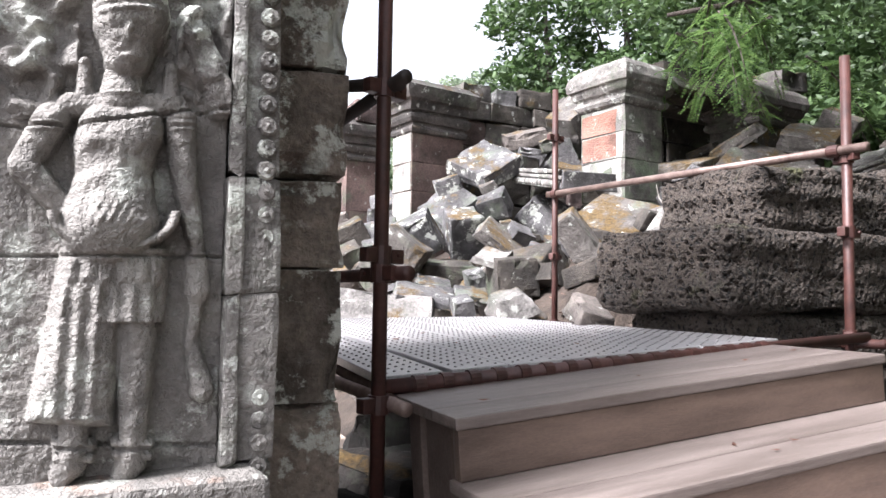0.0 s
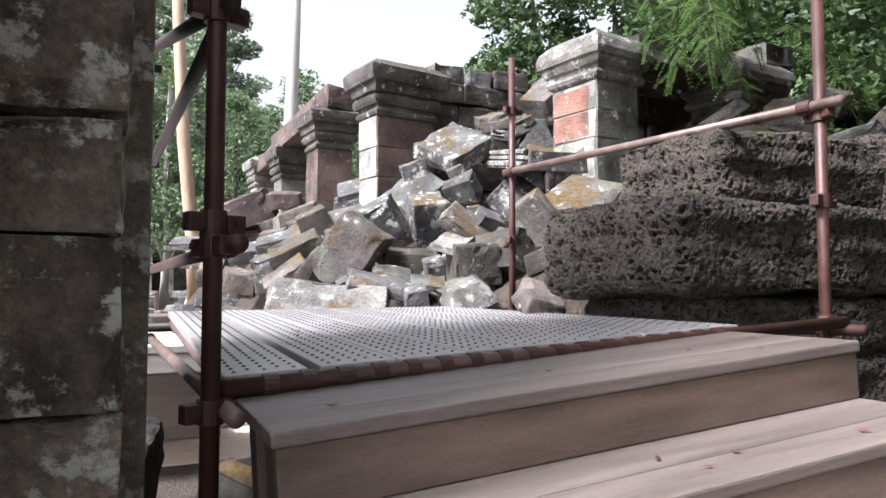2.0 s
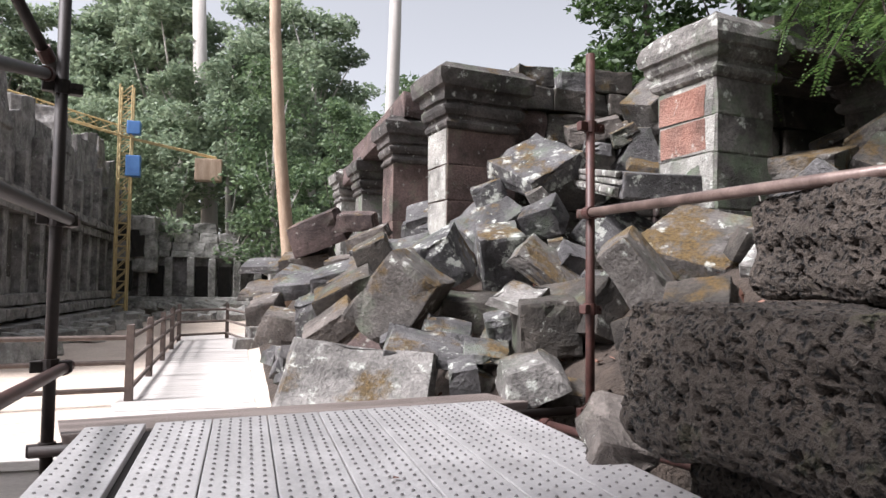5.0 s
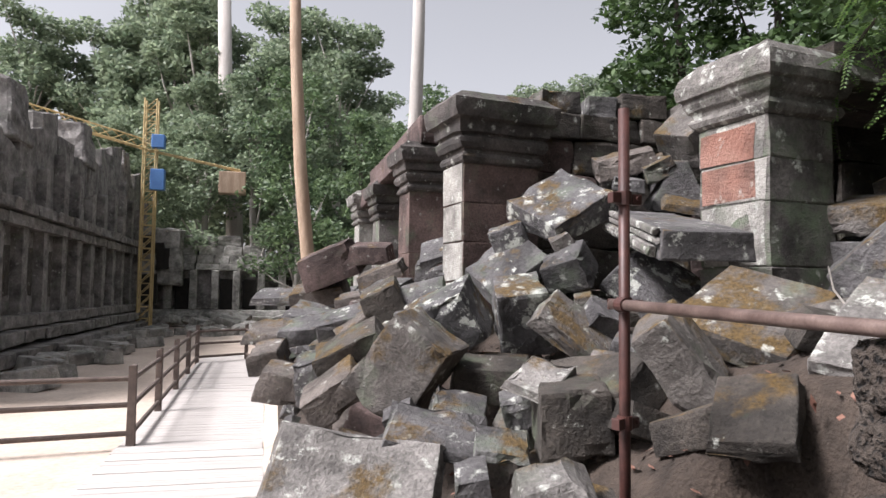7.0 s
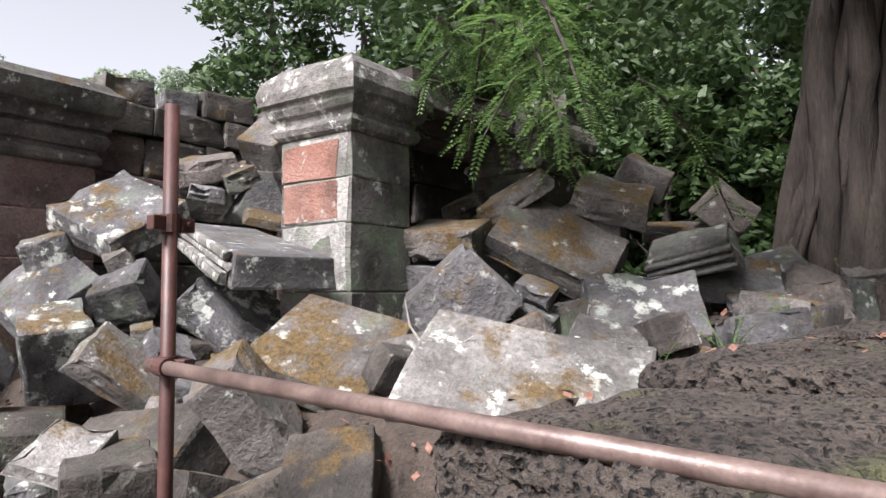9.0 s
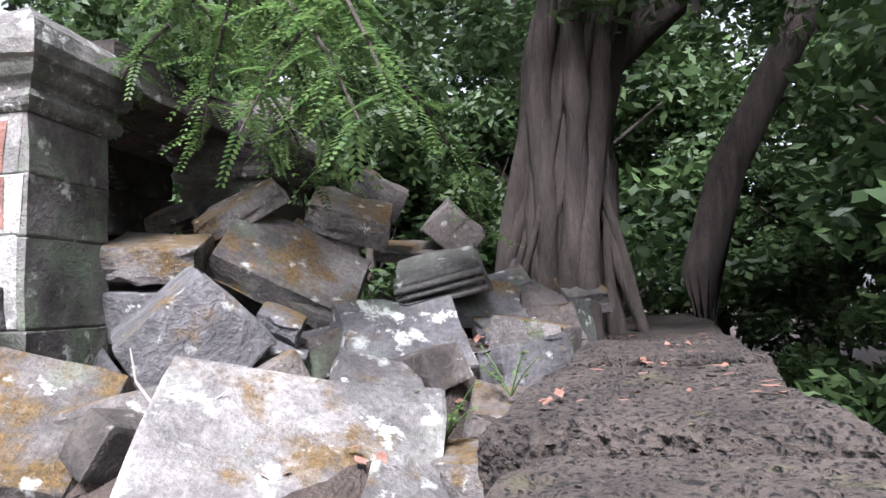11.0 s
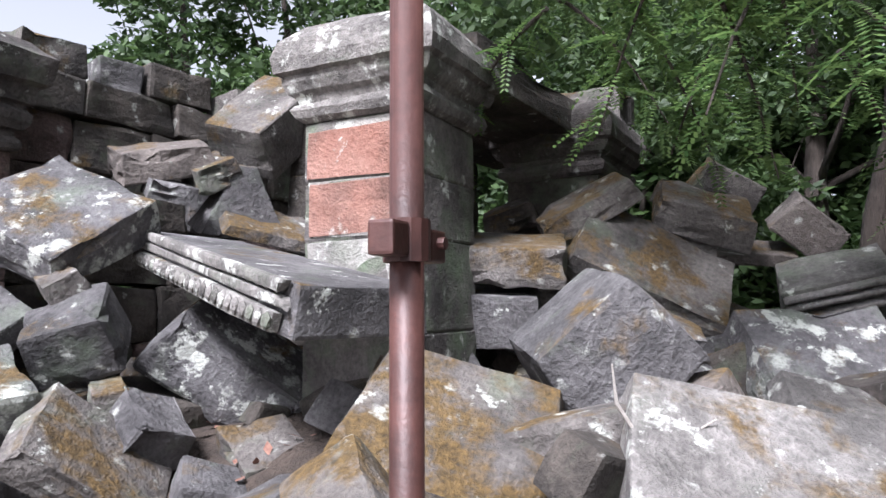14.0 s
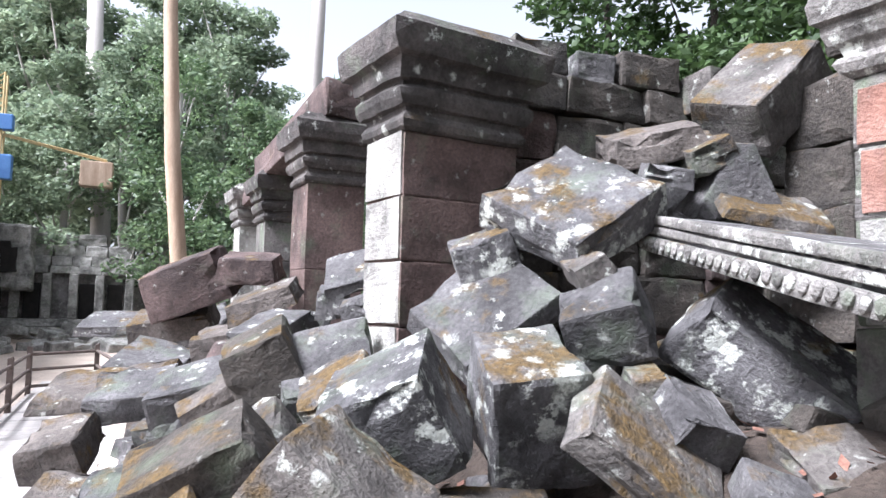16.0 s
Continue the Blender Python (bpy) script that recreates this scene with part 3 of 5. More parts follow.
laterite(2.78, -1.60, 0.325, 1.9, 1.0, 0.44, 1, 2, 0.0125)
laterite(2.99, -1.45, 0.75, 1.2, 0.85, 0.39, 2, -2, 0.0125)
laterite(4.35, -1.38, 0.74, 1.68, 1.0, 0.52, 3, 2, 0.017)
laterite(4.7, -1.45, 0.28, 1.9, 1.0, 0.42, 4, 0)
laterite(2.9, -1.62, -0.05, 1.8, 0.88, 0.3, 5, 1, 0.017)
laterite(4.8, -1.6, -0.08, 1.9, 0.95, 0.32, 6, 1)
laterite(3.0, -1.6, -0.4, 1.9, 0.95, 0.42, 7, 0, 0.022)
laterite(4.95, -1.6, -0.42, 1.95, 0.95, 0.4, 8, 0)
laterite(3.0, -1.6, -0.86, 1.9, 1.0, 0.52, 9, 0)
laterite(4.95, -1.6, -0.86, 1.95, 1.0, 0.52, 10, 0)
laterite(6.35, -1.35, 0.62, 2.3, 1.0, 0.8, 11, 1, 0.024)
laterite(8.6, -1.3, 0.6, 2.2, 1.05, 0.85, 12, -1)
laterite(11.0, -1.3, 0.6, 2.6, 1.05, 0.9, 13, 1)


# ---- pillars ----
def profile_stack(bm, rings, w, d, wav=0.004, seed=0):
    """Square mouldings: rings of (height, overhang)."""
    prev = None
    per = 8
    for z, o in rings:
        hw, hd = w / 2 + o, d / 2 + o
        loop = []
        cs = [(-hw, -hd), (hw, -hd), (hw, hd), (-hw, hd)]
        for k in range(4):
            a, b = cs[k], cs[(k + 1) % 4]
            for s in range(per):
                p = Vector((a[0] + (b[0] - a[0]) * s / per, a[1] + (b[1] - a[1]) * s / per, z))
                n = noise.noise_vector(p * 6 + Vector((seed, seed, 0)))
                loop.append(bm.verts.new(p + n * wav * (3 if s == 0 else 1.4)))
        if prev:
            for k in range(len(loop)):
                bm.faces.new((prev[k], prev[(k + 1) % len(loop)], loop[(k + 1) % len(loop)], loop[k]))
        else:
            bm.faces.new(loop[::-1])
        prev = loop
    bm.faces.new(prev)
    return bm


def pillar(x, y, z0, w, d, rz, joints, cap, mat, capmat, label, seed=0):
    p = tagged(empty("stone_pillar", pose(x, y, z0, 0, 0, rz)), label, "pillar", "gallery pillars")
    zz = 0.0
    for i, j in enumerate(joints):
        h = j - z0
        bm = profile_stack(bmesh.new(), [(zz, -0.006), (zz + 0.012, 0), ((zz + h) / 2, 0.0), (h - 0.012, 0.0), (h - 0.002, -0.006)], w, d, 0.004, seed + i)
        part("shaft_block", bm, mat, p)
        zz = h
    bm = profile_stack(bmesh.new(), [(zz + z, o) for z, o in cap], w, d, 0.008, seed + 20)
    part("capital", bm, capmat, p)
    return p


CAP = [(0.0, 0.01), (0.02, 0.035), (0.055, 0.045), (0.085, 0.03), (0.10, 0.015), (0.14, 0.015), (0.15, 0.05), (0.20, 0.075), (0.25, 0.08), (0.28, 0.05), (0.30, 0.05), (0.31, 0.085), (0.42, 0.10), (0.44, 0.15), (0.52, 0.17), (0.62, 0.18), (0.66, 0.12), (0.72, 0.06)]
CAP_A = [(0.0, 0.01), (0.02, 0.04), (0.06, 0.055), (0.095, 0.04), (0.10, 0.02), (0.14, 0.03), (0.16, 0.06), (0.2, 0.085), (0.235, 0.09), (0.25, 0.12), (0.32, 0.13), (0.42, 0.11), (0.47, 0.07), (0.52, 0.0), (0.56, -0.1)]
pa = pillar(4.49, 1.92, 0.2, 0.62, 0.68, 8.5, [0.8, 1.25, 1.71, 2.02, 2.33], CAP_A, PILLAR, CAPITAL_PALE, "square sandstone pillar with a red ochre panel and moulded capital", 1)
for i, (z0, z1) in enumerate(((1.74, 2.008), (2.03, 2.285))):
    bm = rough_box(0.012, 0.52, z1 - z0 - 0.004, 0, 90 + i, 7, 0.003, 0.2)
    bmesh.ops.translate(bm, vec=(-0.3115, 0.05, (z0 + z1) / 2 - 0.2), verts=bm.verts)
    part("red_panel", bm, RED_PATCH, pa, "orange-red ochre sandstone face")
# pale panels on the west side: sunlight on that face is painted
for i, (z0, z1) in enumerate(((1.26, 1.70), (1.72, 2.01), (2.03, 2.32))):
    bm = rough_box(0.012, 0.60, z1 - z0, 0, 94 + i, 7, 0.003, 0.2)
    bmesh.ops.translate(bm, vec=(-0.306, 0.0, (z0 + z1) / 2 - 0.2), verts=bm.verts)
    part("pale_face", bm, PILLAR_PALE, pa, "sandstone face painted pale on the pillar's sunlit side")
pb = pillar(3.10, 4.42, 0.0, 0.86, 0.5, 10, [0.75, 1.15, 1.55, 1.95, 2.35], CAP, PILLAR_RED, CAPITAL, "reddish sandstone pillar with a heavy moulded capital", 2)
# same here, the sunlit west side made pale by thin panels
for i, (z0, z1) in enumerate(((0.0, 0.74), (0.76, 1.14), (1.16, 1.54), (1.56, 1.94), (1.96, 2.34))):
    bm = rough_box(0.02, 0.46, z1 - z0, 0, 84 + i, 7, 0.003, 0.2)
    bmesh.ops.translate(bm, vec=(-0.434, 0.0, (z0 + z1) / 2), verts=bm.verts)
    part("pale_face", bm, PILLAR_PALE, pb, "sandstone face painted pale where the sun strikes it")
pillar(3.05, 7.6, 0.0, 0.62, 0.6, 4, [0.8, 1.6, 2.5], CAP, PILLAR_RED, CAPITAL, "weathered sandstone pillar with a broad capital", 3)
pillar(2.95, 10.3, 0.2, 0.5, 0.6, 4, [1.0, 1.8, 2.35], CAP, PILLAR, CAPITAL, "grey-green sandstone pillar with a moulded capital", 4)
pillar(2.9, 12.8, 0.2, 0.55, 0.6, 4, [1.0, 1.9, 2.5], CAP, PILLAR_PALE, CAPITAL_PALE, "pale sandstone pillar with a moulded capital", 5)
pillar(6.55, 1.85, 0.9, 0.75, 0.7, 6, [1.6, 1.95, 2.3], CAP_A, STONE["dark"], CAPITAL, "dark sandstone pillar under a stone beam", 6)


def beam(name, label, cx, cy, cz, sx, sy, sz, rx, ry, rz, mat, seed):
    ob = tagged(finish(name, rough_box(sx, sy, sz, 0.02, seed, 9, 0.025, 0.1), mat), label, name.split("_")[-1])
    ob.matrix_world = pose(cx, cy, cz, rx, ry, rz)


DB = "dark weathered sandstone beam lying across the pillars"
beam("stone_beam", DB, 5.85, 1.9, 2.74, 2.2, 0.6, 0.3, 0, 3, 1, STONE["dark"], 31)
beam("stone_beam", DB, 5.8, 2.5, 2.8, 2.4, 0.5, 0.35, 0, 2, 0, STONE["dark"], 32)
# this beam is added to close the roof and darken the void below
beam("stone_beam", DB, 6.5, 3.05, 3.04, 1.9, 0.55, 0.28, 0, 2, 2, STONE["dark"], 36)
beam("stone_beam", "mossy stone block on top of the pillar", 6.9, 1.75, 2.95, 0.6, 0.5, 0.26, 0, -6, 10, STONE["moss"], 33)
beam("stone_beam", "reddish sandstone beam joining two pillars", 3.05, 8.9, 3.25, 0.6, 3.4, 0.4, -4, 0, 4, STONE["red"], 34)
beam("stone_beam", "reddish sandstone beam joining two pillars", 3.0, 11.5, 3.05, 0.6, 2.6, 0.35, -2, 0, 2, STONE["red"], 35)
# masonry behind the second pillar
rnd = random.Random(8)
for row, (z, h) in enumerate(((0.6, 0.5), (1.1, 0.45), (1.55, 0.45), (2.0, 0.42), (2.42, 0.4), (2.82, 0.3))):
    x = 3.55 + (0.1 if row % 2 else 0)
    while x < 7.8:
        w = rnd.uniform(0.55, 0.9)
        if not (row == 5 and rnd.random() < 0.25):
            beam("wall_block", "dark squared sandstone block in a ruined wall", x + w / 2, 5.05 + rnd.uniform(-0.03, 0.03), z + h / 2, w * 0.985, 0.55, h * 0.985, 0, 0, 3 + rnd.uniform(-1.5, 1.5), STONE[rnd.choice(["dark", "dark", "grey", "red"])], 200 + row * 20 + int(x * 3))
        x += w
for i, (x, y, z, w, h, m) in enumerate(((4.05, 5.0, 3.26, 0.5, 0.28, "moss"), (4.62, 5.05, 3.24, 0.34, 0.25, "grey"), (5.15, 5.0, 3.27, 0.6, 0.3, "dark"), (5.7, 4.7, 3.1, 0.5, 0.35, "moss"))):
    beam("wall_block", "loose mossy sandstone block on the wall top", x, y, z, w, 0.45, h, 0, rnd.uniform(-4, 4), rnd.uniform(-8, 8), STONE[m], 300 + i)
for row in range(5):
    for k in range(2):
        beam("wall_block", "dark squared sandstone block behind the beam", 5.7 + k * 1.0, 3.3, 0.9 + row * 0.42, 0.98, 0.5, 0.41, 0, 0, 2, STONE["dark"], 330 + row * 3 + k)


# ---- fallen stones ----
STONE_LABEL = {
    "grey": "fallen grey sandstone block, chipped and tilted in the rubble",
    "lichen": "fallen sandstone block spotted with white lichen in the rubble",
    "moss": "fallen sandstone block with ochre moss in the rubble",
    "white": "pale bleached sandstone slab lying on the rubble",
    "brown": "brown weathered sandstone block in the rubble",
    "red": "reddish sandstone block half buried in rubble",
    "dark": "dark brown sandstone block in the rubble",
    "carved": "fallen sandstone block with a carved moulded face",
}
stone_count = [0]


def stone(kind, x, y, z, sx, sy, sz, rx, ry, rz, taper=0.1):
    stone_count[0] += 1
    bm = rough_box(sx, sy, sz, taper, stone_count[0], 9, 0.016, 0.085, crisp=True)
    ob = tagged(finish("fallen_stone", bm, STONE[kind]), STONE_LABEL[kind], "stone", "fallen stones")
    ob.matrix_world = pose(x, y, z, rx, ry, rz)
    if kind == "carved":
        for k in (-0.28, 0.05, 0.3):
            b2 = box_bm(-sx * 0.47, sx * 0.47, -sy * 0.5 - 0.03, -sy * 0.5 + 0.05, sz * (k - 0.06), sz * (k + 0.06), 0.01)
            part("moulding", b2, STONE["carved"], ob)
    return ob


stone("lichen", 3.44, 3.36, 1.85, 0.73, 0.75, 0.22, 29, -30, 8, .05)
stone("lichen", 2.86, 2.78, 0.88, 0.44, 0.50, 0.53, 23, -9, -13, 0.1)
stone("lichen", 2.31, 2.90, 0.84, 0.51, 0.50, 0.45, 24, -23, -34, 0.1)
stone("grey", 3.28, 2.82, 1.25, 0.40, 0.40, 0.29, 32, -17, -43, 0.1)
stone("lichen", 4.01, 2.57, 1.07, 0.80, 0.50, 0.35, 29, 38, -40, 0.1)
stone("moss", 3.12, 2.30, 0.77, 0.65, 0.50, 0.13, 35, 36, -19, 0.1)
stone("grey", 3.38, 2.36, 0.87, 0.31, 0.35, 0.18, 32, 19, -1, 0.1)
stone("moss", 3.32, 2.57, 0.98, 0.16, 0.30, 0.15, 14, -11, -23, 0.1)
stone("moss", 3.71, 1.98, 0.72, 0.34, 0.40, 0.19, 24, -11, -23, 0.1)
stone("lichen", 3.05, 3.60, 1.50, 0.36, 0.40, 0.38, 14, -21, -24, 0.1)
stone("grey", 2.95, 3.39, 1.27, 0.67, 0.60, 0.15, 36, -36, -6, 0.1)
stone("grey", 2.31, 4.17, 0.91, 0.57, 0.60, 0.16, 38, -13, -15, 0.1)
stone("grey", 2.24, 5.60, 0.97, 0.50, 0.60, 0.36, 21, -1, -46, 0.1)
stone("brown", 1.78, 4.87, 0.67, 0.52, 0.70, 0.29, 17, -32, -8, 0.1)
stone("grey", 1.78, 8.89, 0.92, 0.78, 0.80, 0.19, 24, 6, -22, 0.1)
stone("grey", 1.37, 6.91, 0.70, 0.63, 0.80, 0.12, 19, 10, -21, 0.1)
stone("brown", 1.29, 6.27, 0.61, 0.48, 0.70, 0.11, 14, -11, -23, 0.1)
stone("moss", 1.87, 4.06, 0.55, 0.52, 0.60, 0.18, 25, -36, -25, 0.1)
stone("lichen", 2.19, 3.40, 0.88, 0.39, 0.40, 0.16, 20, -29, -25, 0.1)
stone("grey", 1.53, 5.04, 0.40, 0.36, 0.50, 0.33, 14, -16, -23, 0.1)
stone("brown", 1.96, 6.56, 0.93, 0.53, 0.50, 0.18, 14, -11, -23, 0.1)
stone("red", 2.26, 7.47, 1.59, 0.62, 0.50, 0.28, 14, -1, -22, 0.1)
stone("red", 1.70, 7.74, 1.43, 0.85, 0.60, 0.49, 14, -21, -24, 0.1)
stone("brown", 2.26, 6.41, 1.28, 0.63, 0.50, 0.18, 14, -21, -24, 0.1)
stone("grey", 2.68, 5.13, 1.51, 0.40, 0.50, 0.09, 34, -16, -23, 0.1)
stone("grey", 2.56, 5.13, 1.28, 0.24, 0.30, 0.21, 14, -1, -22, 0.1)
stone("grey", 2.65, 4.67, 1.23, 0.26, 0.30, 0.19, 14, -21, -24, 0.1)
stone("moss", 5.11, 3.64, 2.77, 0.85, 0.60, 0.38, 21, -43, -2, 0.1)
stone("grey", 4.75, 3.50, 2.13, 0.60, 0.40, 0.47, 19, 1, -22, .75)
stone("moss", 4.86, 3.34, 1.95, 0.71, 0.50, 0.07, 34, 10, -21, 0.1)
stone("brown", 4.35, 3.84, 2.39, 0.65, 0.50, 0.20, 19, -13, -23, 0.1)
stone("moss", 4.57, 3.61, 2.31, 0.32, 0.40, 0.18, 20, -26, -24, 0.1)
stone("moss", 3.29, 2.98, 1.49, 0.19, 0.30, 0.12, 15, -31, -25, 0.1)
stone("grey", 4.28, 3.64, 2.14, 0.31, 0.40, 0.12, 14, 8, -22, 0.1)
stone("grey", 4.42, 0.75, 1.19, 0.59, 0.60, 0.46, 13, -41, -54, .2)
stone("white", 3.95, -0.1, 0.74, 1.08, 0.74, 0.3, 36, 12, -62, 0.04)
stone("lichen", 5.26, -0.01, 1.10, 0.75, 0.60, 0.20, 44, -2, -55, 0.1)
stone("white", 4.65, -0.13, 0.95, 0.45, 0.40, 0.10, 29, 10, -62, 0.1)
stone("moss", 5.72, 0.95, 1.59, 1.03, 0.70, 0.19, 43, 27, -61, 0.1)
stone("carved", 5.99, 0.01, 1.50, 0.61, 0.40, 0.21, 29, -13, -79, 0.1)
stone("brown", 6.68, -0.55, 1.21, 0.46, 0.50, 0.22, 30, 27, -61, 0.1)
stone("grey", 6.26, -0.19, 1.32, 0.61, 0.50, 0.11, 39, 12, -62, 0.1)
stone("moss", 6.27, 0.79, 1.98, 0.63, 0.50, 0.20, 30, 17, -62, 0.1)
stone("moss", 6.70, 0.73, 2.19, 0.45, 0.40, 0.25, 20, 30, -60, 0.1)
stone("moss", 5.74, 1.37, 2.00, 0.69, 0.50, 0.15, 20, -28, -65, 0.1)
stone("brown", 7.37, 0.33, 1.94, 0.46, 0.40, 0.30, 21, 40, -59, 0.1)
stone("brown", 7.23, 0.70, 1.77, 0.63, 0.50, 0.08, 19, 2, -63, 0.1)
stone("grey", 7.70, -0.24, 1.57, 0.44, 0.40, 0.22, 19, 12, -62, 0.1)
stone("grey", 6.80, -0.24, 1.45, 0.40, 0.40, 0.09, 25, -18, -64, 0.1)
stone("moss", 7.28, -0.72, 1.35, 0.39, 0.40, 0.17, 24, -3, -63, 0.1)
stone("moss", 5.16, 1.53, 1.65, 0.55, 0.60, 0.23, 14, 2, -63, .02)
stone("grey", 5.11, 1.62, 1.32, 0.44, 0.50, 0.30, 9, 2, -63, .02)
stone("grey", 4.96, 0.58, 1.24, 0.26, 0.30, 0.11, 15, 22, -61, 0.1)
stone("grey", 4.93, 0.56, 1.11, 0.32, 0.30, 0.09, 15, 24, -61, 0.1)
stone("grey", 4.84, 0.52, 0.99, 0.31, 0.30, 0.10, 14, 10, -62, 0.1)
stone("grey", 6.02, -0.42, 1.14, 0.39, 0.40, 0.13, 14, -8, -64, 0.1)
stone("moss", 6.28, 1.00, 1.81, 0.56, 0.50, 0.19, 14, 14, -62, 0.1)
stone("brown", 5.85, 1.98, 1.99, 0.39, 0.40, 0.17, 15, -18, -64, 0.1)
stone("moss", 3.64, 0.95, 0.92, 0.77, 0.70, 0.17, 35, 17, -62, 0.1)
stone("grey", 3.57, 0.23, 0.44, 0.61, 0.50, 0.12, 29, 10, -45, 0.1)
stone("dark", 3.05, 0.18, 0.50, 0.40, 0.50, 0.09, 34, -5, -46, 0.1)
stone("white", 2.45, 1.32, 0.54, 0.32, 0.40, 0.07, 24, 15, -45, 0.1)
stone("white", 1.36, 1.52, -0.10, 1.09, 0.70, 0.11, 53, 6, -23, 0.1)
stone("white", 2.20, 0.55, 0.11, 0.41, 0.40, 0.19, 23, -23, -17, .45)
stone("dark", 2.54, 2.55, 0.39, 0.64, 0.50, 0.27, 13, 2, -16, 0.1)
stone("dark", 2.59, 1.19, 0.35, 0.43, 0.50, 0.38, 8, -4, -16, 0.1)
stone("grey", 1.91, 1.70, 0.17, 0.63, 0.50, 0.05, 23, 11, -15, 0.1)
stone("grey", 2.41, 1.59, 0.30, 0.20, 0.30, 0.23, 13, -16, -17, 0.1)
stone("grey", 2.13, 2.02, 0.26, 0.39, 0.40, 0.08, 23, 14, -15, 0.1)
stone("grey", 1.79, 2.30, 0.18, 0.27, 0.30, 0.14, 14, -31, -18, 0.1)
stone("grey", 1.92, 0.91, 0.06, 0.20, 0.30, 0.17, 13, -6, -16, 0.1)
stone("brown", 1.95, -0.88, 0.05, 0.23, 0.40, 0.16, 23, 14, -15, 0.1)
stone("moss", 1.88, 2.52, 0.49, 0.55, 0.50, 0.71, 8, 38, -32, 0.1)
stone("dark", 1.60, 3.54, 0.47, 0.69, 0.50, 0.40, 19, -29, -17, 0.1)
stone("brown", 1.40, 3.19, 0.22, 0.55, 0.50, 0.26, 19, -36, -18, 0.1)
stone("grey", 1.26, 3.61, 0.30, 0.32, 0.40, 0.38, 13, -11, -16, 0.1)
stone("brown", 1.02, 4.13, 0.19, 0.45, 0.50, 0.28, 13, 9, -15, 0.1)
stone("grey", 1.26, 5.60, 0.60, 0.62, 0.50, 0.19, 23, -6, -16, 0.1)
stone("grey", 1.67, 4.97, 0.67, 0.65, 0.50, 0.30, 18, -16, -17, 0.1)
stone("brown", 0.91, 6.29, 0.56, 0.65, 0.70, 0.08, 18, -3, -16, 0.1)
stone("brown", 0.85, 5.21, 0.33, 0.39, 0.50, 0.23, 18, -11, -16, 0.1)
stone("dark", 1.98, 4.34, 0.92, 0.42, 0.50, 0.36, 13, -26, -17, 0.1)
stone("brown", 1.57, 8.13, 1.01, 0.89, 0.60, 0.25, 18, -11, -16, 0.1)
stone("grey", 0.95, 9.35, 0.94, 0.78, 0.60, 0.13, 18, -1, -16, 0.1)
stone("grey", 2.19, 1.25, 0.18, 0.33, 0.30, 0.05, 23, 4, -15, 0.1)
stone("moss", 3.05, 0.78, 0.71, 0.27, 0.45, 0.50, 20, -35, -48, 0.1)
stone("dark", 2.83, 1.42, 0.43, 0.91, 0.50, 0.27, 33, -9, -65, 0.1)


for args in (("grey", 3.75, -0.66, 0.42, 0.5, 0.4, 0.3, 8, 5, 20), ("moss", 4.3, -0.62, 0.6, 0.55, 0.4, 0.35, -8, 6, 70), ("brown", 4.85, -0.66, 0.68, 0.45, 0.4, 0.4, 10, -14, 10), ("grey", 5.4, -0.62, 0.92, 0.55, 0.45, 0.35, -6, 8, 40), ("moss", 5.95, -0.6, 1.02, 0.5, 0.45, 0.35, 4, -8, 80), ("brown", 6.5, -0.55, 1.1, 0.55, 0.45, 0.35, -10, 4, 25), ("grey", 7.0, -0.6, 1.1, 0.4, 0.4, 0.4, 12, 12, 50)):
    stone(*args)

# long carved cornice stone
La, Lb = Vector((3.86, 3.27, 1.83)), Vector((3.25, 1.38, 1.47))
lx = (Lb - La).normalized()
lz = Vector((0.05, 0.02, 1)) - lx * Vector((0.05, 0.02, 1)).dot(lx)
lz.normalize()
ly = lz.cross(lx)
LM = Matrix((lx, ly, lz)).transposed().to_4x4()
LM.translation = La
length = (Lb - La).length
bm = rough_box(length, 0.62, 0.19, 0.0, 55, 9, 0.012, 0.1)
bmesh.ops.translate(bm, vec=(length / 2, 0.34, -0.1), verts=bm.verts)
cornice = tagged(finish("cornice_stone", bm, STONE["grey"]), "long fallen cornice stone with a carved lichen-white edge", "cornice")
cornice.matrix_world = LM
for z0, z1, o in ((-0.05, 0.0, 0.035), (-0.105, -0.06, 0.02), (-0.2, -0.115, 0.045)):
    bm = rough_box(length * 0.98, 0.05, z1 - z0, 0, int(60 - z0 * 100), 9, 0.006, 0.3)
    bmesh.ops.translate(bm, vec=(length / 2, 0.035 - o * 0.6, (z0 + z1) / 2), verts=bm.verts)
    part("moulding", bm, BORDER, cornice, "lichen-white moulding")
for i in range(26):
    bm = bmesh.new()
    bmesh.ops.create_icosphere(bm, subdivisions=1, radius=0.033, matrix=Matrix.Translation((0.05 + i * (length - 0.1) / 25, -0.02, -0.155)) @ Matrix.Diagonal((1, 0.55, 1.1, 1)))
    part("petal", bm, BORDER, cornice)

for i in range(22):
    bm = bmesh.new()
    bmesh.ops.create_icosphere(bm, subdivisions=1, radius=0.026, matrix=Matrix.Translation((0.09 + i * (length - 0.15) / 21, 0.008, -0.035)) @ Matrix.Diagonal((1.3, 0.6, 0.8, 1)))
    part("petal", bm, BORDER, cornice)
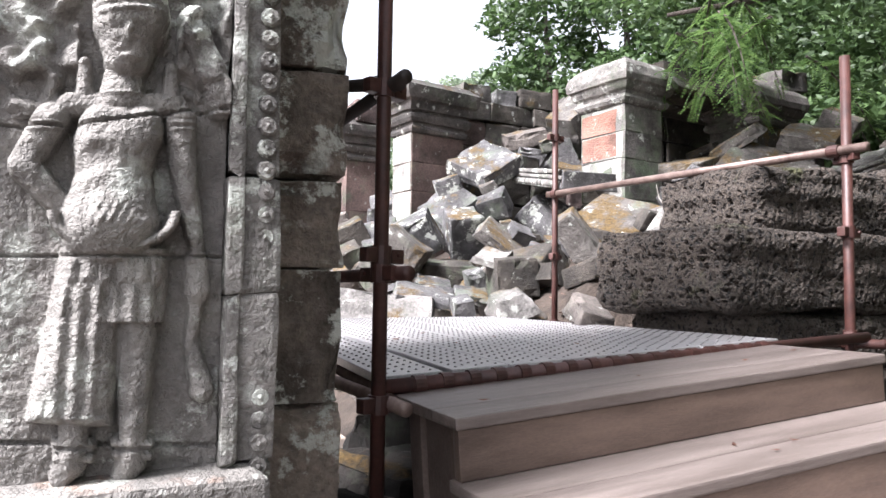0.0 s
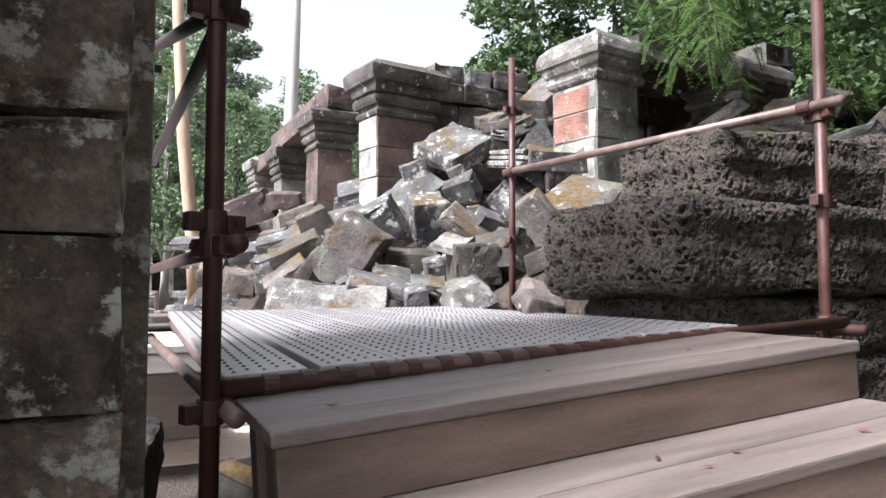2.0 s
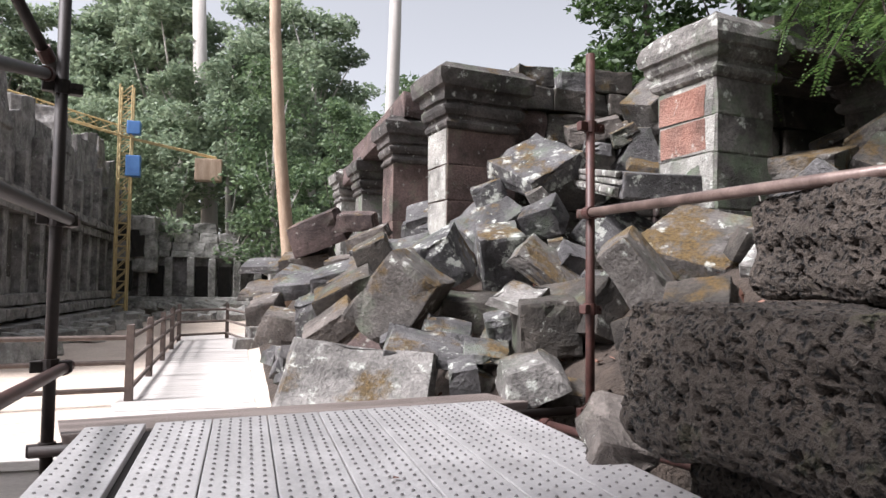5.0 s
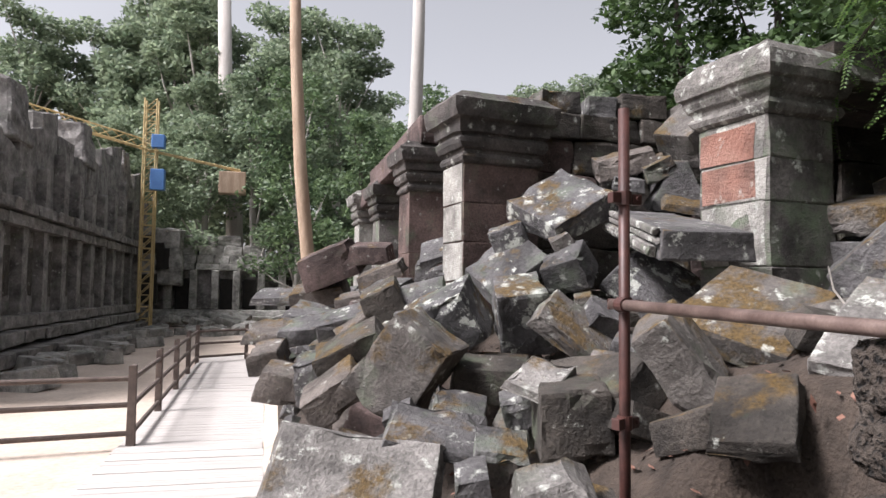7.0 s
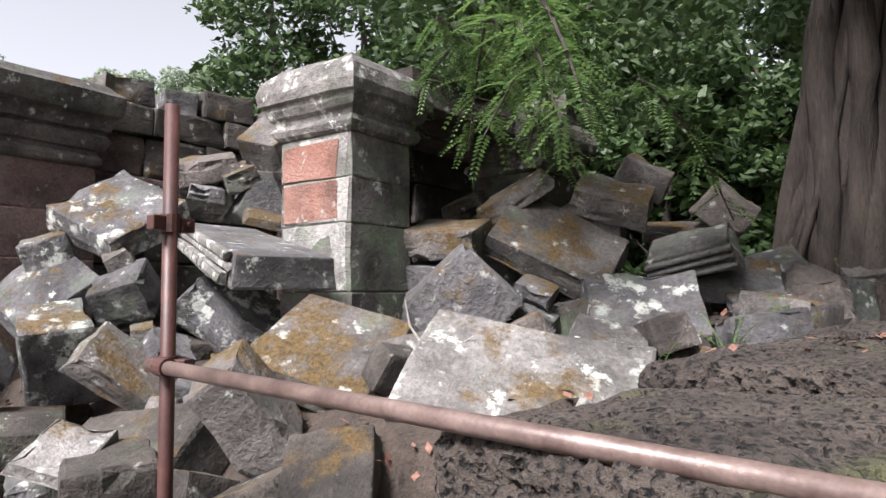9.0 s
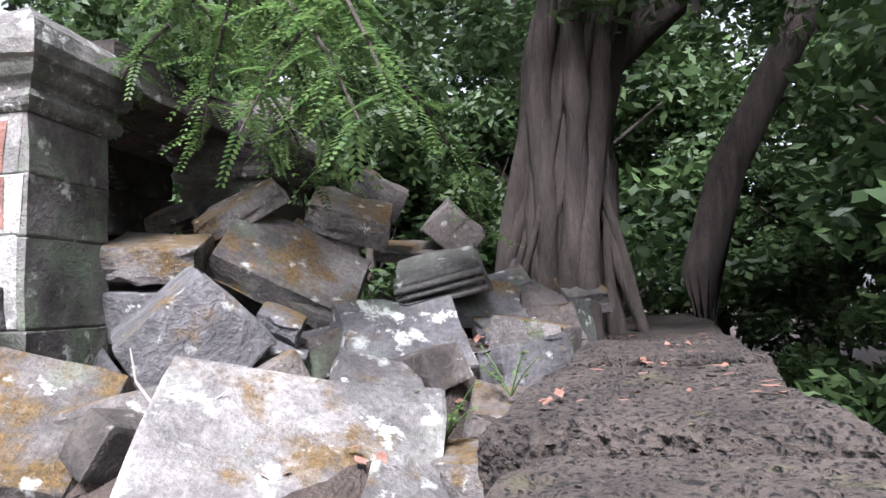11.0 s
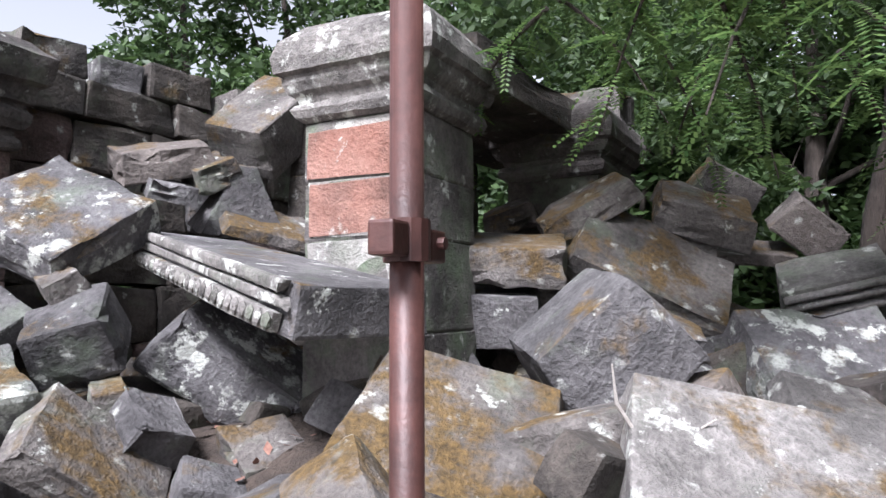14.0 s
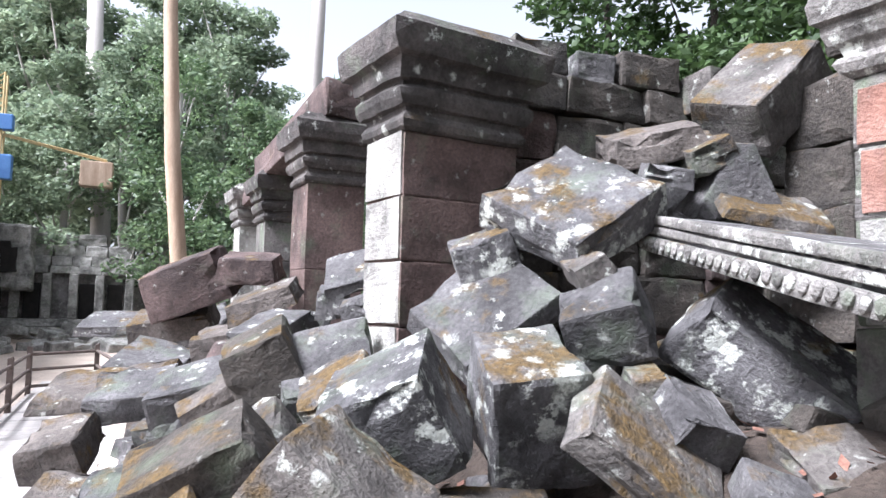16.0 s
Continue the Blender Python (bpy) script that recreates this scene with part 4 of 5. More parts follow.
# smaller rubble, filling the heap
rnd = random.Random(21)
heap_bm = bmesh.new()
for i in range(230):
    y = rnd.choice([rnd.uniform(0.3, 4.5), rnd.uniform(2, 9), rnd.uniform(6, 18), rnd.uniform(-0.6, 2)])
    x = rnd.uniform(1.15, 3.6) if y > 4 else rnd.uniform(1.5, 7.0)
    if (y < 0.7 and x < 2.75) or (x > 4.0 and y > 4.4) or (x < 2.0 and y < 1.5):
        continue
    s = rnd.uniform(0.14, 0.34) * (1.35 if y > 4 else 1.0)
    bm = rough_box(s * rnd.uniform(1, 1.9), s * rnd.uniform(0.8, 1.4), s * rnd.uniform(0.5, 1.0), 0.1, 500 + i, 3, 0.02, 0.14)
    if y > 7.5:
        bm.transform(pose(x, y, mound(x, y) + s * 0.15, rnd.uniform(-25, 25), rnd.uniform(-25, 25), rnd.uniform(0, 180)))
        heap_bm.from_mesh(to_mesh(bm))
        continue
    kind = rnd.choice(["grey", "grey", "brown", "lichen", "moss", "dark", "red"] if y > 3 else ["grey", "brown", "moss", "dark", "dark"])
    ob = tagged(finish("fallen_stone", bm, STONE[kind]), STONE_LABEL[kind], "stone", "fallen stones")
    ob.matrix_world = pose(x, y, mound(x, y) + s * 0.15, rnd.uniform(-25, 25), rnd.uniform(-25, 25), rnd.uniform(0, 180))
    if 3.2 < x < 4.7 and -0.65 < y < 0.35:  # the long pale slab lies here alone
        bpy.data.objects.remove(ob)


tagged(finish("rubble_heap", heap_bm, STONE["grey"]), "long heap of fallen grey sandstone beside the boardwalk", "rubble", kind="stuff")


# ---- carved wall beside the steps ----
def capsule(px, pz, a, b, ra, rb):
    ax, az = a
    dx, dz = b[0] - ax, b[1] - az
    t = max(0, min(1, ((px - ax) * dx + (pz - az) * dz) / (dx * dx + dz * dz + 1e-9)))
    r = ra + (rb - ra) * t
    q = ((px - ax - dx * t) ** 2 + (pz - az - dz * t) ** 2) / (r * r)
    return r * (1 - q) ** 0.4 if q < 1 else 0.0


def band(x, a, b, soft):
    return smooth01((x - a) / soft) * smooth01((b - x) / soft)


def relief_height(u, v):
    """Depth of the carving; u to the right, v down, in hundredths of the panel's visible width."""
    body = 0.0
    for a, b, ra, rb, k in (
        ((215, 75), (215, 112), 55, 44, 1.15), ((212, 118), (212, 132), 38, 26, 1.1), ((215, 20), (218, 45), 66, 68, 1.0), ((215, -30), (215, 5), 40, 52, 0.9),
        ((206, 150), (205, 190), 36, 44, 0.8), ((120, 196), (300, 200), 24, 24, 1.0), ((175, 238), (175, 250), 42, 42, 1.25), ((240, 240), (240, 252), 42, 42, 1.25),
        ((200, 270), (198, 330), 74, 66, 0.8), ((198, 350), (195, 400), 72, 88, 0.85),
        ((92, 222), (52, 300), 32, 27, 1.0), ((52, 305), (132, 398), 26, 19, 1.15), ((132, 400), (215, 392), 22, 28, 1.7),
        ((312, 225), (318, 300), 30, 25, 1.1), ((318, 300), (350, 445), 26, 15, 1.1), ((350, 470), (352, 520), 22, 26, 0.9), ((352, 520), (345, 610), 18, 14, 0.9),
        ((345, 610), (368, 690), 16, 24, 0.8), ((150, 748), (150, 800), 26, 24, 1.2), ((248, 745), (248, 800), 26, 24, 1.2),
        ((124, 786), (178, 786), 11, 11, 2.3), ((126, 806), (178, 806), 10, 10, 2.3), ((222, 782), (276, 782), 11, 11, 2.3), ((224, 800), (276, 800), 10, 10, 2.3),
        ((146, 815), (132, 842), 28, 20, 1.0), ((246, 812), (232, 840), 28, 20, 1.0), ((248, 590), (248, 745), 36, 28, 0.9),
        ((290, 130), (293, 190), 13, 17, 1.3), ((140, 120), (143, 175), 12, 16, 1.3),
    ):
        body = max(body, capsule(u, v, a, b, ra, rb) * k)
    # skirt, flaring to a hem, with an apron cut off short
    f = (v - 462) / 290
    if -0.05 < f < 1.05:
        left, right = 112 - 42 * f, (300 - 8 * f if v < 575 else 225 - 8 * f)
        edge = min(u - left, right - u, (752 + 0.05 * (u - 150) - v) * 1.5)
        if edge > 0:
            pleat = 2.4 * math.sin(u * 0.22 + 0.4 * math.sin(v * 0.02)) * band(v, 500, 750, 25)
            body = max(body, 34 * min(1.0, (edge / 26)) ** 0.5 + 9 * math.sin(math.pi * (u - left) / max(40, right - left)) + pleat)
    # girdle below the belly and belt of pendants
    q = ((u - 205) / 105) ** 2 + ((v - 385) / 68) ** 2
    if v > 385 and 0.75 < q < 1.12:
        body = max(body, 48 + 7 * math.sin((q - 0.75) / 0.37 * math.pi))
    if 462 < v < 510 and 125 < u < 305:
        body += 5 * abs(math.sin(u * 0.105)) * band(v, 462, 510, 10)
    # face, collar and arm rings
    if body > 20:
        face = band(u, 172, 258, 20) * band(v, 50, 140, 14)
        body += face * (6 * math.exp(-((u - 213) / 7) ** 2) * band(v, 68, 106, 12) - 4 * math.exp(-(((abs(u - 214) - 19) / 11) ** 2 + ((v - 74) / 6) ** 2)) + 4 * math.exp(-(((u - 214) / 15) ** 2 + ((v - 122) / 5) ** 2)))
        body += 5 * band(v, 38, 50, 4) * band(u, 155, 275, 8) + 3 * math.sin(v * 0.5) * band(v, -30, 36, 6)
        body += 3.0 * math.sin(v * 0.55) * band(v, 222, 250, 5) * (1 if u < 115 or u > 285 else 0)
        body += 3.5 * band(v, 176, 184, 3) * band(u, 150, 265, 10)
        body += 1.3 * math.sin((u + v * 0.5) * 0.4) * band(u, 165, 232, 8) * band(v, 372, 414, 8)
    ground = 0.0
    # carved foliage and hanging scarf beside the head
    if v < 215:
        w = Vector((u * 0.024, v * 0.024, 7.0))
        ground = 22 * max(0.0, noise.noise(w + noise.noise_vector(w * 0.7) * 0.8) + 0.12) * (1 if u > 300 or u < 130 else 0.3)
        ground += capsule(u, v, (325, 40), (395, 200), 26, 30) * 0.7
    return max(body, ground)


PX = 0.00104
PANEL_X, PANEL_Y = -1.031, -3.14
bm = bmesh.new()
nu, nv = 270, 480
rows = []
for j in range(nv + 1):
    v = -260 + j * (1300 / nv)
    row = []
    for i in range(nu + 1):
        u = -300 + i * (702 / nu)
        q = Vector((u * 0.02, v * 0.02, 3.0))
        h = relief_height(u, v)
        h = h * PX * 1.15 + 0.022 * smooth01(h / 14)
        h += 0.004 * noise.noise(q) + 0.002 * noise.noise(q * 4) + 0.0015 * noise.noise(q * 11) + (0.012 if u > 310 and v < 200 else 0.0) * noise.noise(q * 1.6)
        h -= max(0, noise.noise(q * 0.6) - 0.3) * 0.03
        for joint in (225 - 0.02 * u + 14 * math.sin(u * 0.012), 462, 788, -90):
            if abs(v - joint) < 3.2:
                h -= 0.012
        row.append(bm.verts.new((PANEL_X + u * 0.00101, PANEL_Y - h, 0.7135 + 0.000193 * u - v * (0.00101 + 3.6e-7 * u))))
    rows.append(row)
for j in range(nv):
    for i in range(nu):
        bm.faces.new((rows[j][i], rows[j + 1][i], rows[j + 1][i + 1], rows[j][i + 1]))
rim = [rows[0][i] for i in range(nu + 1)] + [rows[j][nu] for j in range(1, nv + 1)] + [rows[nv][i] for i in range(nu - 1, -1, -1)] + [rows[j][0] for j in range(nv - 1, 0, -1)]
back = [bm.verts.new((v.co.x, -2.95, v.co.z)) for v in rim]
for k in range(len(rim)):
    bm.faces.new((rim[k], rim[(k + 1) % len(rim)], back[(k + 1) % len(rim)], back[k]))
bm.normal_update()
tagged(finish("carved_relief", bm, RELIEF, True), "grey sandstone wall relief of a standing draped figure", "relief")
# border with a bead of rosettes
border = tagged(empty("carved_border", pose(-0.572, -3.12, -1.12)), "pale lichen-covered carved border beside the relief", "border")
zz = 0.0
for i, h in enumerate((0.63, 0.33, 0.345, 0.235, 0.6, 0.9)):
    bm = rough_box(0.105, 0.3, h - 0.006, 0, 400 + i, 9, 0.008, 0.1)
    bmesh.ops.translate(bm, vec=(0, 0.1, zz + h / 2), verts=bm.verts)
    part("block", bm, BORDER, border)
    bm = rough_box(0.03, 0.03, h - 0.01, 0, 420 + i, 7, 0.004, 0.3)
    bmesh.ops.translate(bm, vec=(-0.036, -0.052, zz + h / 2), verts=bm.verts)
    part("fillet", bm, BORDER, border)
    zz += h
for i in range(44):
    bm = bmesh.new()
    m = Matrix.Translation((0.024, -0.054, 0.5 + i * 0.046)) @ Matrix.Rotation(radians(90), 4, "X")
    bmesh.ops.create_cone(bm, cap_ends=True, segments=10, radius1=0.021, radius2=0.016, depth=0.01, matrix=m)
    bmesh.ops.create_icosphere(bm, subdivisions=1, radius=0.007, matrix=Matrix.Translation((0.024, -0.058, 0.5 + i * 0.046)))
    part("rosette", bm, BORDER, border)
# pilaster behind the border
pil = tagged(empty("pilaster", pose(-0.40, -2.58, -1.12)), "dark mossy sandstone pilaster with worn carving and white lichen", "pilaster")
zz = 0.0
for i, h in enumerate((0.66, 0.34, 0.37, 0.25, 0.3, 0.35, 0.8)):
    bm = rough_box(0.30, 0.34, h - 0.001, 0, 440 + i, 19, 0.012, 0.035, crisp=True)
    for v in bm.verts:
        if v.co.y < -0.12:
            q = v.co * 24 + Vector((i * 5.0, 0, 0))
            v.co.y -= 0.022 * max(0, noise.noise(q)) * (1 if abs(v.co.x) < 0.1 else 0.2)
    bmesh.ops.translate(bm, vec=(-0.002 * (i % 2), 0, zz + h / 2), verts=bm.verts)
    part("block", bm, RELIEF_DARK, pil)
    zz += h
bm = rough_box(0.36, 0.42, 0.62, 0.02, 460, 7, 0.012, 0.1)
bmesh.ops.translate(bm, vec=(-0.01, 0, 0.31), verts=bm.verts)
part("plinth", bm, RELIEF_DARK, pil)
tagged(finish("wall_north", box_bm(-0.9, -0.19, -2.40, -1.6, -1.12, 3.2, 0.02), RELIEF_DARK), "dark sandstone door jamb beyond the pilaster", "wall", kind="structure")
# wall core behind
tagged(finish("wall_west", box_bm(-3.2, -0.55, -2.95, -2.45, -1.12, 3.2, 0.02), RELIEF_DARK), "dark sandstone wall behind the carvings", "wall", kind="structure")
tagged(finish("carved_plinth", rough_box(1.1, 0.16, 0.5, 0, 461, 9, 0.01, 0.1), RELIEF), "worn sandstone ledge under the relief", "ledge").matrix_world = pose(-1.1, -3.16, -0.42)
tagged(finish("carved_plinth", rough_box(1.2, 0.3, 0.5, 0, 462, 9, 0.012, 0.1), RELIEF), "worn sandstone plinth under the relief", "ledge").matrix_world = pose(-1.1, -3.18, -0.88)


# ---- trees ----
def leaf_cloud(bm, centre, radius, n, size, rnd, flat=0.7):
    for _ in range(n):
        while True:
            p = Vector((rnd.uniform(-1, 1), rnd.uniform(-1, 1), rnd.uniform(-1, 1)))
            if 0.05 < p.length < 1:
                break
        p = Vector(centre) + Vector((p.x * radius, p.y * radius, p.z * radius * flat))
        a = Vector((rnd.gauss(0, 1), rnd.gauss(0, 1), rnd.gauss(0, 0.6))).normalized()
        b = a.cross(Vector((rnd.gauss(0, 1), rnd.gauss(0, 1), rnd.gauss(0, 1)))).normalized()
        s = size * rnd.uniform(0.6, 1.4)
        v = [bm.verts.new(p + a * s), bm.verts.new(p + b * s * 0.42), bm.verts.new(p - a * s), bm.verts.new(p - b * s * 0.42)]
        bm.faces.new(v)


def tree(height, crown_z, spread, clumps, leaves, size, seed, bark, leaf, label, trunk_r=0.3, lean=0.0):
    rnd = random.Random(seed)
    t = tagged(empty("tree", pose(0, 0, 0)), label, "tree", "forest trees")
    bm = bmesh.new()
    pts = [(lean * (k / 6) ** 2 * height * 0.2 + rnd.uniform(-0.15, 0.15) * k / 3, rnd.uniform(-0.15, 0.15) * k / 3, height * 0.9 * k / 6) for k in range(7)]
    path_tube(bm, pts, [trunk_r * (1.35 if k == 0 else 1 - 0.12 * k) for k in range(7)], 9)
    cs = []
    for i in range(clumps):
        a = rnd.uniform(0, math.tau)
        z = rnd.uniform(crown_z, height)
        k = (z - crown_z) / max(0.1, height - crown_z)
        r = spread * rnd.uniform(0.25, 1.0) * (1 - 0.55 * k * k)
        c = Vector((math.cos(a) * r + lean * 0.2 * height, math.sin(a) * r, z))
        cs.append(c)
        if i % 3 == 0:
            zb = max(crown_z * 0.8, z - spread * 0.6)
            st = Vector(pts[min(6, int(zb / height / 0.9 * 6))])
            path_tube(bm, [st, st.lerp(c, 0.5) + Vector((0, 0, -0.2)), c], [trunk_r * 0.3, trunk_r * 0.18, trunk_r * 0.06], 5)
    part("trunk", bm, bark, t, smooth=True)
    bm = bmesh.new()
    for c in cs:
        leaf_cloud(bm, c, spread * rnd.uniform(0.22, 0.38), leaves, size, rnd)
    part("crown", bm, leaf, t)
    return t


FOREST = "tall leafy forest tree with a dense green crown"
T1 = tree(15, 2.0, 3.6, 46, 260, 0.16, 1, BARK, LEAF, FOREST, 0.28)
T2 = tree(13, 2.2, 3.2, 44, 260, 0.14, 2, BARK, LEAF, FOREST, 0.22, 0.3)
T3 = tree(20, 6.0, 4.5, 46, 260, 0.22, 3, BARK_WHITE, LEAF_FAR_HAZED, "tall pale-trunked forest tree, its green crown paled for haze", 0.4)
T5 = tree(24, 5.0, 5.0, 60, 280, 0.24, 6, BARK_WHITE, LEAF_FAR_HAZED, "very tall forest tree behind the ruins, its green paled for haze", 0.45)
T6 = tree(15, 3.0, 3.8, 44, 130, 0.17, 8, BARK_WHITE, LEAF_MID_HAZED, "court-side forest tree with an airy crown, green paled for haze", 0.26)
T7 = tree(13, 2.0, 3.4, 46, 140, 0.15, 9, BARK, LEAF_MID_HAZED, "court-side forest tree with an airy crown, green paled for haze", 0.22, 0.3)
T4 = tree(6.5, 0.3, 2.3, 34, 260, 0.12, 4, BARK, LEAF, "young bushy forest tree with dark leaves", 0.12)


def plant(t, x, y, z, s, rz):
    o = copy_thing(t, Matrix.Translation((x, y, z)) @ Matrix.Rotation(radians(rz), 4, "Z"))
    o.scale = (s, s, s)
    return o


T1.matrix_world = pose(15.5, 8.5, -0.6)
T2.matrix_world = pose(13.5, 1.0, -0.8)
T5.matrix_world = pose(-4.5, 50, -1.1)
T3.matrix_world = pose(-7, 52, -1.1)
T6.matrix_world = pose(10.5, 42, -1.1)
T7.matrix_world = pose(14.5, 43, -1.1)
T4.matrix_world = pose(12.5, 3.4, -0.4)
rnd = random.Random(77)

for i in range(13):
    a = radians(-40 + i * 8.0)
    r = rnd.uniform(15, 20)
    plant(rnd.choice([T1, T2]), 2 + r * math.cos(a), r * math.sin(a), -1.0, rnd.uniform(0.8, 1.1), rnd.uniform(0, 360))
for i in range(11):
    a = radians(-45 + i * 9)
    r = rnd.uniform(10.5, 13.5)
    if -12 < math.degrees(a) < 8:
        r += 3
    plant(T4, 2 + r * math.cos(a), r * math.sin(a), -0.9, rnd.uniform(0.7, 1.0), rnd.uniform(0, 360))
for i in range(9):
    a = radians(-45 + i * 11)
    r = rnd.uniform(25, 32)
    plant(rnd.choice([T1, T2]), 2 + r * math.cos(a), r * math.sin(a), -1.0, rnd.uniform(1.0, 1.3), rnd.uniform(0, 360))
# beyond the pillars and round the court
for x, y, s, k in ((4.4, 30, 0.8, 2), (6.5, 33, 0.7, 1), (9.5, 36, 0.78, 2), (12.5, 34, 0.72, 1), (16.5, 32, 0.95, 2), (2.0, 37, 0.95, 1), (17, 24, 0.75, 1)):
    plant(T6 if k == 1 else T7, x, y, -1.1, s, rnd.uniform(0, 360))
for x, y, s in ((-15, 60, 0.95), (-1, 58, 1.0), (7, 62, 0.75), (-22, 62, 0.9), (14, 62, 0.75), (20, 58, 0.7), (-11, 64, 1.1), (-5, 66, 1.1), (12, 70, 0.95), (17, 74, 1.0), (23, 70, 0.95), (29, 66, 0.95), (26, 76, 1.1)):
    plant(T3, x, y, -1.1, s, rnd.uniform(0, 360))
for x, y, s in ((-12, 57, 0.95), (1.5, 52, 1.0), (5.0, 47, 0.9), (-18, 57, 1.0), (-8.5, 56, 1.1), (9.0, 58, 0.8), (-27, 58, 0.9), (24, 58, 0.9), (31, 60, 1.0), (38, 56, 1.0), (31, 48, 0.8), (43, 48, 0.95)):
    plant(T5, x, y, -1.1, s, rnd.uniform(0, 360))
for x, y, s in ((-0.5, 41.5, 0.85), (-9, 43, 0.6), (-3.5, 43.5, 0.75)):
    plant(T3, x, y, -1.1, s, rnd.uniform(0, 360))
# behind and beside the camera: unseen trees added to shade the right side
for x, y, s in ((4.2, -3.8, 0.72), (6.2, -4.1, 0.8), (3.3, -4.9, 0.75), (5.2, -5.4, 0.85), (7.6, -3.9, 0.7)):
    plant(T4, x, y, -1.1, s, rnd.uniform(0, 360))
for x, y, s in ((8, -13, 1.0), (14, -11, 1), (4.6, -4.6, 0.75), (6.5, -5.6, 0.8), (3.4, -7.5, 0.85), (9.5, -7.0, 0.9), (5.0, -8.0, 1.0), (7.6, -8.6, 1.1), (4.0, -10.5, 1.1), (11.5, -5.2, 0.9), (12.5, -8.5, 1.1)):
    plant(T2, x, y, -1.1, s, rnd.uniform(0, 360))


def bare_trunk(label, pts, r0, r1, mat):
    n = len(pts)
    t = tagged(empty("bare_tree", pose(*pts[0])), label, "tree")
    base = Vector(pts[0])
    part("trunk", path_tube(bmesh.new(), [Vector(p) - base for p in pts], [r0 + (r1 - r0) * i / (n - 1) for i in range(n)], 12), mat, t, smooth=True)


bare_trunk("slender pale bare trunk leaning beside the pillars", [(2.1, 20.5, -0.9), (1.95, 20.5, 1.7), (1.6, 20.4, 5), (1.35, 20.3, 9), (1.2, 20.3, 14)], 0.25, 0.17, BARK_PALE)
bare_trunk("tall straight white trunk behind the ruin", [(6.5, 27, -1), (6.6, 27, 6), (6.75, 27, 12), (6.8, 27, 18)], 0.36, 0.24, BARK_WHITE)
bare_trunk("huge pale trunk rising behind the far temple", [(-1.6, 46, -1), (-1.9, 46, 6), (-2.6, 46, 12), (-3.0, 46, 22)], 0.6, 0.42, BARK_WHITE)

# strangler fig on the wall
fig = tagged(empty("fig_tree", pose(7.8, -0.5, 0.85)), "old strangler fig with roots gripping the laterite wall", "tree")
rnd = random.Random(12)
bm = path_tube(bmesh.new(), [(0.1, 0.1, 0), (0.0, 0.05, 0.7), (0.02, 0.0, 1.5), (0.05, -0.12, 2.3), (0.1, -0.35, 3.2), (0.15, -0.6, 4.5), (0.3, -0.9, 7)], [0.42, 0.36, 0.33, 0.34, 0.33, 0.3, 0.24], 26)
for v in bm.verts:
    a = math.atan2(v.co.y, v.co.x)
    fold = 1 + 0.16 * math.sin(a * 5 + v.co.z) + 0.12 * math.sin(a * 11 - v.co.z * 1.3)
    v.co.x *= fold
    v.co.y *= fold
part("trunk", bm, BARK, fig, smooth=True)
for i in range(15):
    a = radians(100 + i * 12.5 + rnd.uniform(-5, 5))
    r0 = rnd.uniform(0.5, 0.85)
    pts = []
    for k in range(8):
        f = k / 7
        r = 0.31 + (r0 - 0.31) * (1 - f) ** 2.4 + 0.04 * math.sin(f * 9 + i * 2)
        aa = a + 0.3 * math.sin(f * 4 + i * 1.7)
        pts.append((math.cos(aa) * r, math.sin(aa) * r - 0.2 * f * f, -0.25 + 3.3 * f))
    th = rnd.choice([0.035, 0.05, 0.07, 0.11])
    part("root", path_tube(bmesh.new(), pts, [th * 1.25, th, th * 0.9, th * 0.9, th * 0.95, th, th, th * 0.6], 8), BARK, fig, smooth=True)
for pts, r in (([(0.05, -0.3, 3.0), (0.2, 0.4, 4.2), (0.3, 1.2, 6.0)], 0.2), ([(0.1, -0.2, 2.4), (0.6, -1.0, 3.2), (0.9, -1.5, 5.5)], 0.22)):
    part("limb", path_tube(bmesh.new(), pts, [r, r * 0.9, r * 0.6], 10), BARK, fig, smooth=True)
bm = bmesh.new()
for i in range(40):
    leaf_cloud(bm, (rnd.uniform(-2.6, 2), rnd.uniform(-3, 2.5), rnd.uniform(4.2, 8)), 0.8, 160, 0.09, rnd)
for i in range(70):
    x, y = rnd.uniform(-2.9, 2.5), rnd.uniform(-2.6, 4.4)
    leaf_cloud(bm, (x, y, rnd.uniform(2.75, 4.3) + max(0, -1.2 - x) * 0.25), 0.6, 150, 0.07, rnd, 0.5)
for i in range(30):
    leaf_cloud(bm, (rnd.uniform(-3.9, -2.4), rnd.uniform(-0.9, 2.0), rnd.uniform(2.5, 3.4)), 0.5, 150, 0.06, rnd, 0.5)
part("crown", bm, LEAF, fig)
bare_trunk("second dark leaning trunk beside the wall", [(10.4, -1.75, -0.6), (10.4, -1.75, 1.6), (10.5, -2.1, 2.8), (10.6, -3.0, 4.5), (10.7, -3.8, 7)], 0.27, 0.16, BARK)


